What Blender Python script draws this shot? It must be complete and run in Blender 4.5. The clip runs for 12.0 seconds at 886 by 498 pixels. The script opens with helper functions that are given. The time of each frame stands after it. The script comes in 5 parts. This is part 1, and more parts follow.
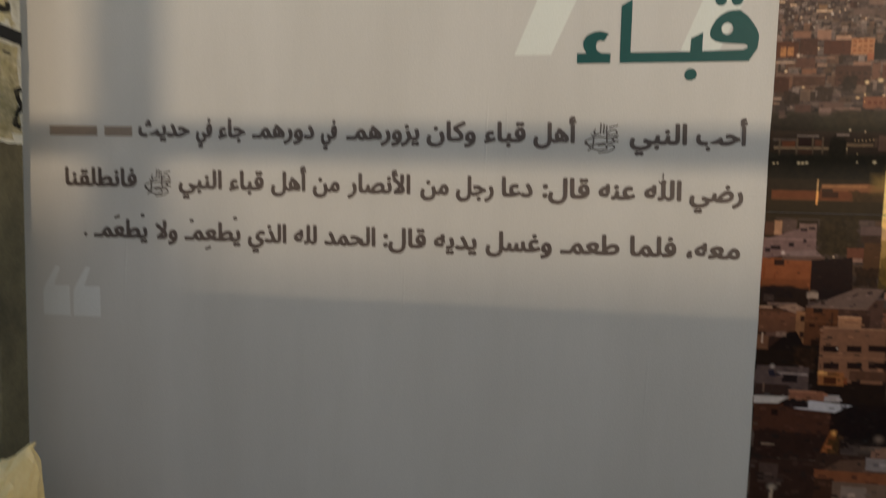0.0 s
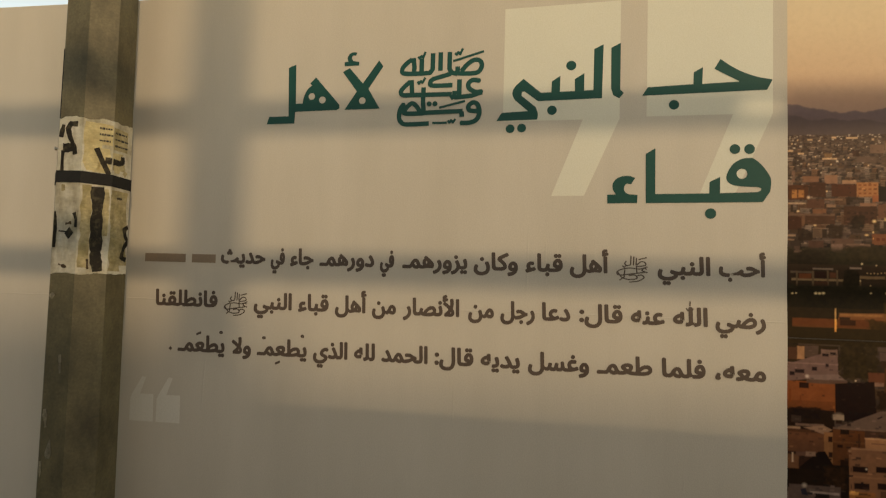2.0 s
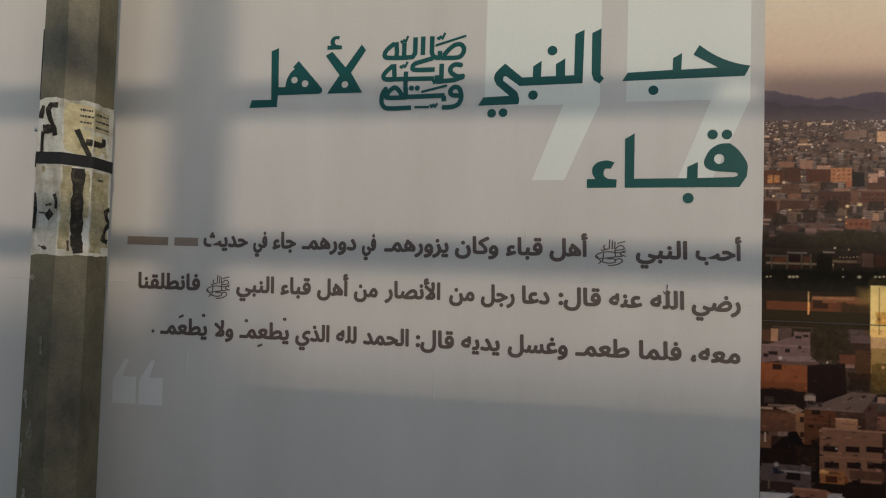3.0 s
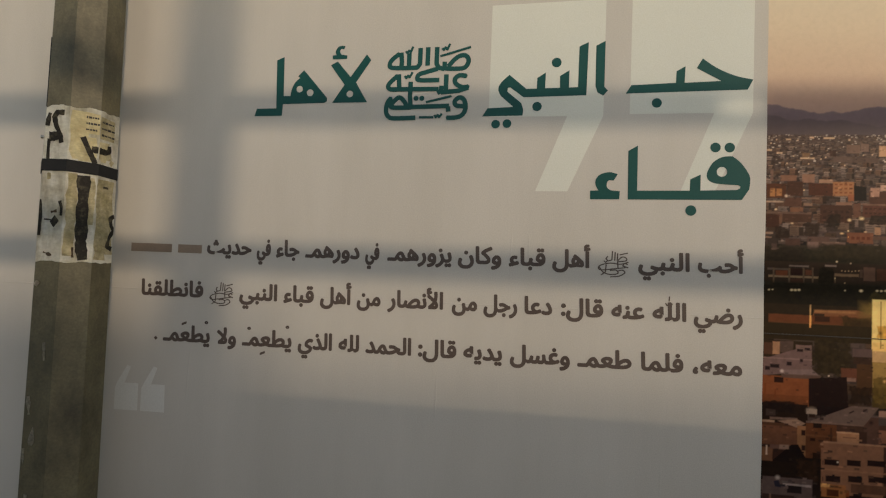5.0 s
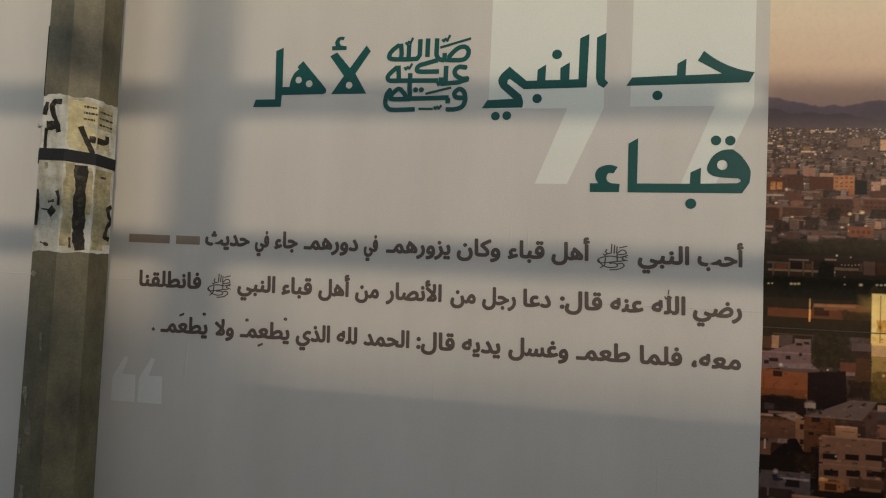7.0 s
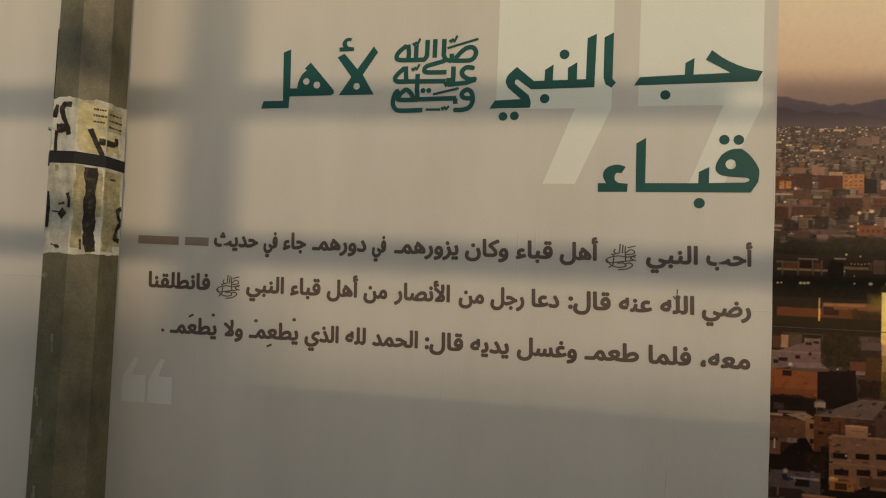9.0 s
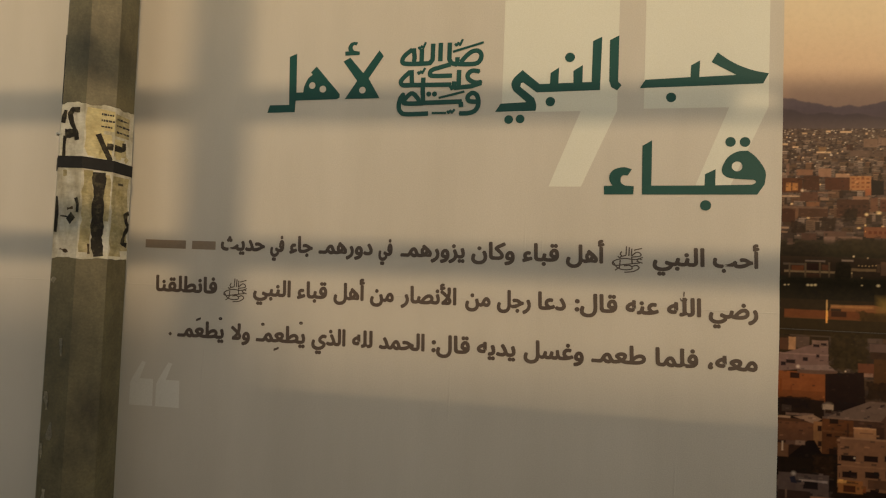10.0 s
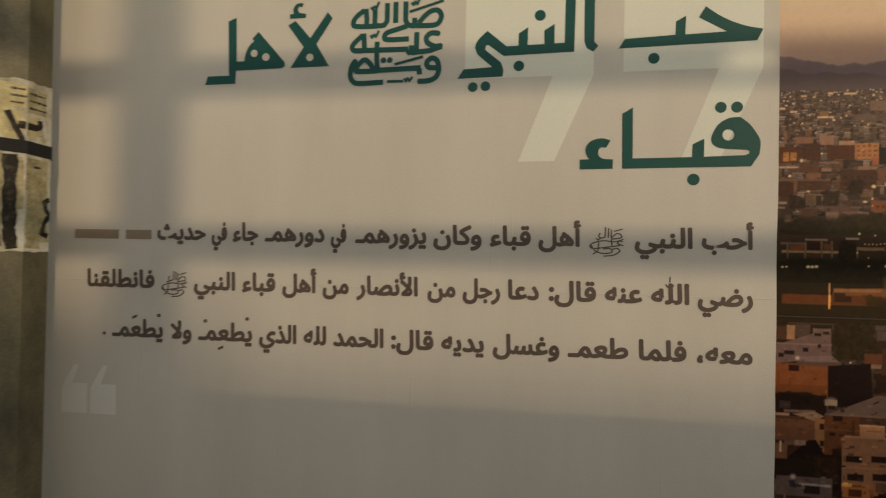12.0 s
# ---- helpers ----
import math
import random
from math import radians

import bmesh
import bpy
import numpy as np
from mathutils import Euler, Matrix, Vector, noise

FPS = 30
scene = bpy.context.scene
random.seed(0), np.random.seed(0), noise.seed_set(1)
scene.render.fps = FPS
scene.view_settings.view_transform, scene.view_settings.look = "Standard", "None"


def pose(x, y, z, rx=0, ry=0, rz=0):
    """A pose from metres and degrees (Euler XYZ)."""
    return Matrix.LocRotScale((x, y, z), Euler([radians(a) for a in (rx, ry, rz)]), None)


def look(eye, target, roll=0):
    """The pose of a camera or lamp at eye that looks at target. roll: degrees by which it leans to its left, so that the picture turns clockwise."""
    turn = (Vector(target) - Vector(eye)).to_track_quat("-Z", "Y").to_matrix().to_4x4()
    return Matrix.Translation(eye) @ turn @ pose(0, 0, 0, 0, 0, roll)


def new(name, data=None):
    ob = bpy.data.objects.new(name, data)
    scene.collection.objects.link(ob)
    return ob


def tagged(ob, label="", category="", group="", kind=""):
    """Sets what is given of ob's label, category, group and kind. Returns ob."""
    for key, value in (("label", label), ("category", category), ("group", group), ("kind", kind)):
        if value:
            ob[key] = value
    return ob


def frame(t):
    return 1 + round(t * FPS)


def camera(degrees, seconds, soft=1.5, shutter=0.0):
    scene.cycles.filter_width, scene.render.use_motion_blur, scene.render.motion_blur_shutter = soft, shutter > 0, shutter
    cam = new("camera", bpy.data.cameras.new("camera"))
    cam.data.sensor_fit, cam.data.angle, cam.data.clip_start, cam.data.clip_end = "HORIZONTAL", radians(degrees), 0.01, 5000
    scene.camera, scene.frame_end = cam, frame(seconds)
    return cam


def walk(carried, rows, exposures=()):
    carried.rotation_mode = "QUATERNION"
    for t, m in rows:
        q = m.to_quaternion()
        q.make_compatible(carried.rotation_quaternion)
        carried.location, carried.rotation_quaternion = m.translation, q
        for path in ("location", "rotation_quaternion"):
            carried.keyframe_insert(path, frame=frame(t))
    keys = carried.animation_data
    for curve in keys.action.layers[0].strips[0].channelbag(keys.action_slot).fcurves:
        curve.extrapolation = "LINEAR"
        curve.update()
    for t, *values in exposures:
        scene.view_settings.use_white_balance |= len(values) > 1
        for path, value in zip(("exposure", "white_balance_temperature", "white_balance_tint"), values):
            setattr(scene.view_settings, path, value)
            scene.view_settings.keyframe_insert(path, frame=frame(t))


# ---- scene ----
cam = camera(77.0, 12.0, soft=1.15, shutter=0.8)
PATH = [
    (0, (0.095, -1.738, 1.395), (-0.114, 0.247, 1.269), 1.7),
    (0.5, (0.087, -1.769, 1.509), (-0.183, 0.212, 1.475), 0.2),
    (1, (0.134, -1.814, 1.611), (-0.17, 0.162, 1.667), -1.2),
    (1.5, (0.067, -1.896, 1.618), (-0.239, 0.078, 1.722), 0.7),
    (2, (0.051, -1.946, 1.602), (-0.265, 0.027, 1.692), 1.6),
    (2.5, (0.092, -1.954, 1.581), (-0.21, 0.022, 1.645), 1.2),
    (3, (0.094, -1.953, 1.569), (-0.196, 0.025, 1.635), 1.8),
    (5, (0.083, -1.962, 1.588), (-0.207, 0.015, 1.669), 2.3),
    (5.5, (0.084, -1.963, 1.589), (-0.203, 0.014, 1.679), 2.3),
    (6, (0.085, -1.959, 1.583), (-0.202, 0.018, 1.669), 2.5),
    (6.5, (0.087, -1.954, 1.576), (-0.198, 0.024, 1.651), 2.7),
    (7, (0.085, -1.954, 1.571), (-0.203, 0.024, 1.642), 2.6),
    (9, (0.069, -1.96, 1.574), (-0.231, 0.016, 1.642), 2.4),
    (9.5, (0.066, -1.959, 1.572), (-0.237, 0.017, 1.64), 2.4),
    (10, (0.057, -1.966, 1.58), (-0.253, 0.008, 1.652), 2.2),
    (10.5, (0.051, -1.962, 1.574), (-0.266, 0.012, 1.641), 2.1),
    (11, (0.049, -1.918, 1.548), (-0.265, 0.057, 1.587), 2.2),
    (11.5, (0.083, -1.835, 1.564), (-0.229, 0.14, 1.591), 1.8),
    (12, (0.141, -1.744, 1.58), (-0.153, 0.234, 1.609), 1.2),
]
# exposure in stops, white balance in kelvin, tint
EXPOSURES = [(0, 1.05, 7748, 17), (0.5, 0.98, 7318, 17), (1, 0.92, 6990, 17), (1.5, 0.92, 10547, 17), (2, 0.92, 11838, 17), (2.5, 0.92, 10762, 17), (3, 0.92, 6990, 17), (5, 0.92, 8015, 17), (5.5, 0.92, 8128, 17), (6, 0.92, 8507, 17), (7, 0.92, 7584, 17), (9, 0.92, 9255, 17), (9.5, 0.92, 9368, 17), (10, 0.92, 11725, 19), (10.5, 0.92, 12914, 22), (11, 0.92, 12914, 22), (11.5, 0.92, 11838, 19), (12, 0.92, 9686, 17)]
walk(cam, [(t, look(eye, target, roll)) for t, eye, target, roll in PATH], EXPOSURES)

# ---- world and sun ----
SUN_SIDE, SUN_UP = radians(-37), radians(14)
world = bpy.data.worlds.new("sky")
scene.world = world
world.use_nodes = True
wn = world.node_tree.nodes
sky = wn.new("ShaderNodeTexSky")
sky.sky_type = "NISHITA"
sky.sun_disc = False
sky.dust_density, sky.air_density = 0.5, 1.0
sky.sun_elevation, sky.sun_rotation = SUN_UP, math.pi + SUN_SIDE
wn["Background"].inputs["Strength"].default_value = 0.15
world.node_tree.links.new(sky.outputs["Color"], wn["Background"].inputs["Color"])
sun = bpy.data.lights.new("sun", "SUN")
sun.energy, sun.angle, sun.color = 0.69, radians(0.65), (1.0, 0.90, 0.74)
sun_way = Vector((math.sin(SUN_SIDE) * math.cos(SUN_UP), math.cos(SUN_SIDE) * math.cos(SUN_UP), -math.sin(SUN_UP)))
new("sun", sun).matrix_basis = Matrix.Translation((-4, -9, 8)) @ sun_way.to_track_quat("-Z", "Y").to_matrix().to_4x4()


# ---- materials ----
def material(name, colour, rough=0.6, second=None, scale=6.0, amount=0.5, fine=120.0, bump=0.1, stretch=(1, 1, 1), metal=0.0, coat=0.0, relief=0.002, low=0.35, high=0.7, attribute="", spec=0.5, micro=0.15, grit=0.18, patchy=0.0):
    m = bpy.data.materials.new(name)
    m.use_nodes = True
    n, link = m.node_tree.nodes, m.node_tree.links.new
    b = n["Principled BSDF"]
    b.inputs["Metallic"].default_value = metal
    b.inputs["Coat Weight"].default_value = coat
    b.inputs["Specular IOR Level"].default_value = spec
    place = n.new("ShaderNodeTexCoord")
    warp = n.new("ShaderNodeMapping")
    warp.inputs["Scale"].default_value = stretch
    link(place.outputs["Object"], warp.inputs["Vector"])
    big = n.new("ShaderNodeTexNoise")
    big.inputs["Scale"].default_value, big.inputs["Detail"].default_value, big.inputs["Roughness"].default_value = scale, 6, 0.6
    link(warp.outputs["Vector"], big.inputs["Vector"])
    small = n.new("ShaderNodeTexNoise")
    small.inputs["Scale"].default_value, small.inputs["Detail"].default_value = fine, 4
    link(place.outputs["Object"], small.inputs["Vector"])
    band = n.new("ShaderNodeMapRange")
    band.inputs["From Min"].default_value, band.inputs["From Max"].default_value = low, high
    link(big.outputs["Fac"], band.inputs["Value"])
    strength = n.new("ShaderNodeMath")
    strength.operation = "MULTIPLY"
    strength.inputs[1].default_value = amount
    link(band.outputs["Result"], strength.inputs[0])
    mix = n.new("ShaderNodeMix")
    mix.data_type = "RGBA"
    link(strength.outputs["Value"], mix.inputs["Factor"])
    if attribute:
        tint = n.new("ShaderNodeAttribute")
        tint.attribute_name = attribute
        link(tint.outputs["Color"], mix.inputs["A"])
    else:
        mix.inputs["A"].default_value = (*colour, 1)
    mix.inputs["B"].default_value = (*(second or [c * 0.7 for c in colour]), 1)
    grain = n.new("ShaderNodeMix")
    grain.data_type, grain.blend_type = "RGBA", "OVERLAY"
    grain.inputs["Factor"].default_value = grit
    link(mix.outputs["Result"], grain.inputs["A"])
    link(small.outputs["Fac"], grain.inputs["B"])
    last = grain.outputs["Result"]
    if patchy:
        # photographic unevenness: flattened specks and soft blotches of ink
        flat = n.new("ShaderNodeMapping")
        flat.inputs["Scale"].default_value = (0.8, 1, 1.7)
        link(place.outputs["Object"], flat.inputs["Vector"])
        speck = n.new("ShaderNodeTexNoise")
        speck.inputs["Scale"].default_value, speck.inputs["Detail"].default_value, speck.inputs["Roughness"].default_value = 70, 8, 0.75
        link(flat.outputs["Vector"], speck.inputs["Vector"])
        level = n.new("ShaderNodeMapRange")
        level.inputs["From Min"].default_value, level.inputs["From Max"].default_value = 0.36, 0.66
        level.inputs["To Min"].default_value, level.inputs["To Max"].default_value = 1 - patchy, 1 + patchy
        link(speck.outputs["Fac"], level.inputs["Value"])
        ink = n.new("ShaderNodeMix")
        ink.data_type, ink.blend_type = "RGBA", "MULTIPLY"
        ink.inputs["Factor"].default_value = 1.0
        link(last, ink.inputs["A"])
        link(level.outputs["Result"], ink.inputs["B"])
        last = ink.outputs["Result"]
    link(last, b.inputs["Base Color"])
    shine = n.new("ShaderNodeMapRange")
    shine.inputs["To Min"].default_value, shine.inputs["To Max"].default_value = rough * 0.8, min(1, rough * 1.2)
    link(big.outputs["Fac"], shine.inputs["Value"])
    link(shine.outputs["Result"], b.inputs["Roughness"])
    if bump:
        both = n.new("ShaderNodeMath")
        both.operation = "MULTIPLY_ADD"
        both.inputs[1].default_value = micro
        link(small.outputs["Fac"], both.inputs[0])
        link(big.outputs["Fac"], both.inputs[2])
        raised = n.new("ShaderNodeBump")
        raised.inputs["Strength"].default_value, raised.inputs["Distance"].default_value = bump, relief
        link(both.outputs["Value"], raised.inputs["Height"])
        link(raised.outputs["Normal"], b.inputs["Normal"])
    return m


VINYL = material("white_vinyl", (0.475, 0.448, 0.398), 0.42, (0.415, 0.387, 0.338), 2.2, 0.8, 260, 0.3, (1.5, 1, 0.35), relief=0.012, micro=0.01, spec=0.16)
PALE = material("pale_print", (0.565, 0.575, 0.505), 0.45, (0.525, 0.53, 0.465), 2.0, 0.6, 260, 0.2, micro=0.01, spec=0.16)
PALE_DIM = material("faint_print", (0.545, 0.54, 0.50), 0.45, (0.52, 0.515, 0.475), 2.0, 0.6, 260, 0.2, micro=0.01)
GREEN = material("green_print", (0.004, 0.058, 0.052), 0.45, (0.008, 0.074, 0.064), 5.0, 0.6, 260, 0.1, spec=0.14)
BROWN = material("brown_print", (0.07, 0.05, 0.042), 0.5, (0.105, 0.08, 0.066), 7.0, 0.7, 260, 0.1, spec=0.25)
# lighter brown: the gloss over two words is put into this colour
BROWN_SHEEN = material("sheened_brown_print", (0.20, 0.145, 0.105), 0.5, (0.27, 0.19, 0.13), 9.0, 0.8, 260, 0.1)
PHOTO = material("photo_print", (0.2, 0.15, 0.1), 0.4, (0.05, 0.03, 0.02), 55.0, 0.06, 300, 0.06, attribute="Col", low=0.45, high=0.75, spec=0.07, grit=0.06)
POLE = material("olive_painted_steel", (0.104, 0.089, 0.047), 0.62, (0.034, 0.028, 0.014), 9.0, 0.95, 130, 0.6, (1, 1, 0.6), relief=0.003, grit=0.4, patchy=0.12)
PATCH = material("old_white_paint", (0.74, 0.725, 0.63), 0.7, (0.32, 0.27, 0.15), 14.0, 0.9, 28, 0.6, (1, 1, 0.4), low=0.45, high=0.70, relief=0.003, grit=0.5, patchy=0.12)
PAPER = material("aged_paper", (0.74, 0.66, 0.40), 0.8, (0.50, 0.42, 0.22), 22.0, 0.7, 40, 0.4, grit=0.4, patchy=0.15)
BLACK = material("black_paint", (0.022, 0.021, 0.02), 0.55, (0.06, 0.055, 0.05), 30.0, 0.8, 200, 0.4, spec=0.2, grit=0.5)
WORN = material("worn_black_paint", (0.032, 0.028, 0.022), 0.6, (0.15, 0.13, 0.085), 38.0, 0.9, 200, 0.4, spec=0.2, low=0.5, high=0.72, grit=0.6)
STAIN_SHADE = material("yellow_stain_shade", (0.40, 0.34, 0.18), 0.8, (0.62, 0.55, 0.36), 26.0, 0.9, 60, 0.4, grit=0.5, patchy=0.2)
SCUFF = material("rubbed_paint", (0.34, 0.31, 0.24), 0.7, (0.16, 0.14, 0.10), 60.0, 0.9, 90, 0.4, grit=0.5, patchy=0.3)
TAPE = material("black_tape", (0.008, 0.008, 0.008), 0.75, (0.02, 0.02, 0.02), 24.0, 0.6, 200, 0.4, spec=0.2)
RUST = material("rust", (0.11, 0.07, 0.035), 0.8, (0.05, 0.035, 0.02), 40.0, 0.8, 200, 0.4)
STEEL = material("bare_steel", (0.55, 0.54, 0.52), 0.35, (0.3, 0.28, 0.26), 40.0, 0.6, 200, 0.2, metal=1.0)
BAG = material("cream_plastic", (0.78, 0.58, 0.27), 0.45, (0.58, 0.40, 0.15), 14.0, 0.6, 120, 0.4)
BOARD = material("hoarding_board", (0.35, 0.33, 0.30), 0.7, (0.25, 0.23, 0.2), 5.0, 0.6, 90, 0.3)
CONCRETE = material("concrete", (0.48, 0.43, 0.33), 0.85, (0.36, 0.31, 0.24), 2.5, 0.8, 60, 0.5)
PAVING = material("pavement", (0.55, 0.42, 0.30), 0.85, (0.44, 0.33, 0.24), 1.4, 0.8, 70, 0.5)


# ---- building helpers ----
def mesh_from(name, bm, mat, smooth=False):
    me = bpy.data.meshes.new(name)
    bm.normal_update()
    bm.to_mesh(me)
    bm.free()
    me.materials.append(mat)
    if smooth:
        for p in me.polygons:
            p.use_smooth = True
    return me


def part(name, bm, mat, parent, label="", smooth=False):
    ob = new(name, mesh_from(name, bm, mat, smooth))
    ob.parent = parent
    return tagged(ob, label)


def thing(name, label, category, at=(0, 0, 0), kind="", group=""):
    ob = new(name)
    ob.location = at
    ob.empty_display_size = 0.1
    return tagged(ob, label, category, group, kind)


def box(x0, x1, y0, y1, z0, z1, bevel=0.0, bm=None):
    bm = bm or bmesh.new()
    made = bmesh.ops.create_cube(bm, size=1, matrix=Matrix.Translation(((x0 + x1) / 2, (y0 + y1) / 2, (z0 + z1) / 2)) @ Matrix.Diagonal((x1 - x0, y1 - y0, z1 - z0, 1)))
    if bevel:
        edges = list({e for v in made["verts"] for e in v.link_edges})
        bmesh.ops.bevel(bm, geom=edges, offset=bevel, segments=2, affect="EDGES", profile=0.5)
    return bm


# ---- ground ----
bm = bmesh.new()
bmesh.ops.create_grid(bm, x_segments=8, y_segments=8, size=600)
ground = new("ground", mesh_from("ground", bm, PAVING))
tagged(ground, "dusty paved ground in front of the hoarding", "ground", kind="structure")

# ---- hoarding wall: boards with a top rail ----
TOP = 2.655
wall = new("wall_hoarding", mesh_from("wall_hoarding", box(-6.2, 4.2, 0.014, 0.07, 0, TOP - 0.004), BOARD))
tagged(wall, "flat boarded hoarding wall behind the printed sheet", "wall", kind="structure")

# ---- printed banner ----
EDGE = 0.864
banner = thing("printed_banner", "large printed vinyl banner with green Arabic heading and sunset city photograph", "banner", (-0.3, 0, 0))


def banner_part(name, me, label="", parent=None):
    ob = new(name, me)
    ob.parent = parent or banner
    ob.location = (0.3, 0, 0) if parent is None else (0, 0, 0)
    return tagged(ob, label)


def sheet_mesh(x0, x1, z0, z1, front, back, step, wave):
    """A stretched sheet, slightly wavy along its edges, with thickness."""
    bm = bmesh.new()
    nx, nz = max(1, round((x1 - x0) / step)), max(1, round((z1 - z0) / step))
    rows = []
    for j in range(nz + 1):
        row = []
        for i in range(nx + 1):
            x, z = x0 + (x1 - x0) * i / nx, z0 + (z1 - z0) * j / nz
            edge = wave * noise.noise((x * 2.1, 3.0, z * 4.0))
            row.append(bm.verts.new((x + (edge if i in (0, nx) else 0), front, z + (0.6 * edge if j == nz else 0))))
        rows.append(row)
    for j in range(nz):
        for i in range(nx):
            bm.faces.new((rows[j][i], rows[j][i + 1], rows[j + 1][i + 1], rows[j + 1][i]))
    rim = [rows[0][i] for i in range(nx + 1)] + [rows[j][nx] for j in range(1, nz + 1)] + [rows[nz][i] for i in range(nx - 1, -1, -1)] + [rows[j][0] for j in range(nz - 1, 0, -1)]
    low = [bm.verts.new((v.co.x, back, v.co.z)) for v in rim]
    for k in range(len(rim)):
        a = (k + 1) % len(rim)
        bm.faces.new((rim[a], rim[k], low[k], low[a]))
    return bm


banner_part("white_sheet", mesh_from("white_sheet", sheet_mesh(-6.0, EDGE, 0.05, TOP, 0.0, 0.014, 0.09, 0.004), VINYL), "off-white printed vinyl sheet with faint creases")


weld = bmesh.new()
for k in range(70):
    xa, xb = -6.0 + 6.86 * k / 70, -6.0 + 6.86 * (k + 1) / 70
    za, zb = (1.478 + 0.004 * noise.noise((x * 1.3, 7.0, 0)) for x in (xa, xb))
    v = [weld.verts.new(p) for p in ((xa, 0.0, za - 0.004), (xb, 0.0, zb - 0.004), (xb, -0.0007, zb), (xa, -0.0007, za), (xb, 0.0, zb + 0.0012), (xa, 0.0, za + 0.0012))]
    weld.faces.new((v[0], v[1], v[2], v[3]))
    weld.faces.new((v[3], v[2], v[4], v[5]))
banner_part("weld_seam", mesh_from("weld_seam", weld, VINYL), "thin welded seam across the sheet")


def crease(x, z0, z1, lean):
    bm = bmesh.new()
    n = 8
    for k in range(n):
        za, zb = z0 + (z1 - z0) * k / n, z0 + (z1 - z0) * (k + 1) / n
        xa, xb = (x + lean * (z - z0) + 0.002 * noise.noise((x, 1, z * 9)) for z in (za, zb))
        ha, hb = (0.0007 * math.sin(math.pi * f / n) for f in (k, k + 1))
        v = [bm.verts.new(p) for p in ((xa - 0.006, -0.0001, za), (xb - 0.006, -0.0001, zb), (xb, -0.0001 - hb, zb), (xa, -0.0001 - ha, za), (xb + 0.003, -0.0001, zb), (xa + 0.003, -0.0001, za))]
        bm.faces.new((v[0], v[3], v[2], v[1]))
        bm.faces.new((v[3], v[5], v[4], v[2]))
    banner_part("crease", mesh_from("crease", bm, VINYL), "short upright crease in the vinyl")


for x, z0, z1, lean in ((0.035, 1.50, 1.78, 0.01), (0.10, 1.56, 1.74, -0.02), (-1.16, 1.05, 1.30, 0.03), (-0.21, 1.02, 1.24, 0.0), (0.55, 0.75, 1.0, 0.02)):
    crease(x, z0, z1, lean)


def outline_mesh(name, loops, mat, depth=0.0001):
    """Flat lettering from closed outlines and circles, with holes where outlines lie inside one another."""
    c = bpy.data.curves.new(name, "CURVE")
    c.dimensions, c.fill_mode, c.extrude = "2D", "BOTH", depth
    for loop in loops:
        s = c.splines.new("POLY")
        s.points.add(len(loop) - 1)
        for p, (x, z) in zip(s.points, loop):
            p.co = (x, z, 0, 1)
        s.use_cyclic_u = True
    ob = bpy.data.objects.new(name, c)
    scene.collection.objects.link(ob)
    return ob


def settle_flat(jobs):
    """Turns curve and text objects into meshes on the banner's face. Text is made heavier by laying shifted films of it over one another."""
    bpy.context.view_layer.update()
    graph = bpy.context.evaluated_depsgraph_get()
    for ob, name, mat, fit_to, parent, label in jobs:
        me = bpy.data.meshes.new_from_object(ob.evaluated_get(graph))
        co = np.empty(len(me.vertices) * 3)
        me.vertices.foreach_get("co", co)
        co = co.reshape(-1, 3)
        x, h, d = co[:, 0].copy(), co[:, 1].copy(), co[:, 2].copy()
        if fit_to[0] is None:
            me.vertices.foreach_set("co", np.stack([x, fit_to[1] - d, h], 1).ravel())
        else:
            x0, x1, base, tall, fixed, heavy = fit_to
            x = x0 + heavy + (x - x.min()) / max(1e-6, x.max() - x.min()) * (x1 - x0 - 2 * heavy)
            h = base + heavy + (h - h.min()) / max(1e-6, h.max() - h.min()) * (fixed - 2 * heavy) if fixed else base + heavy * 0.8 + h * tall
            faces = [list(p.vertices) for p in me.polygons]
            films, verts, all_faces = (8 if heavy else 1), [], []
            for k in range(films):
                a = 2 * math.pi * (k + 0.5) / films
                px, pz = x + heavy * math.cos(a), h + heavy * math.sin(a)
                for n, f in enumerate(faces):
                    y = -0.0008 - k * 0.00006 - (n % 29) * 0.000002
                    all_faces.append(list(range(len(verts), len(verts) + len(f))))
                    verts += [(px[v], y, pz[v]) for v in f]
            old_me, me = me, bpy.data.meshes.new(name)
            me.from_pydata(verts, [], all_faces)
            bpy.data.meshes.remove(old_me)
        me.materials.clear()
        me.materials.append(mat)
        me.name = name
        old = ob.data
        bpy.data.objects.remove(ob)
        bpy.data.curves.remove(old)
        banner_part(name, me, label, parent)


def shifted(points, x, z):
    return [(x + a / 100, z + b / 100) for a, b in points]


def disc(x, z, r, n=24):
    return [(x + r * math.cos(2 * math.pi * k / n), z + r * math.sin(2 * math.pi * k / n)) for k in range(n)]


def rounded(points, first, last, steps=5):
    """The same outline with a smooth curve through the points from first to last."""
    run, out = points[first:last + 1], list(points[:first])
    for k in range(len(run) - 1):
        p0, p1, p2, p3 = run[max(0, k - 1)], run[k], run[k + 1], run[min(len(run) - 1, k + 2)]
        for j in range(steps):
            t = j / steps
            out.append(tuple(0.5 * (2 * b + (c - a) * t + (2 * a - 5 * b + 4 * c - d) * t * t + (3 * b - a - 3 * c + d) * t ** 3) for a, b, c, d in zip(p0, p1, p2, p3)))
    return out + list(points[last:])


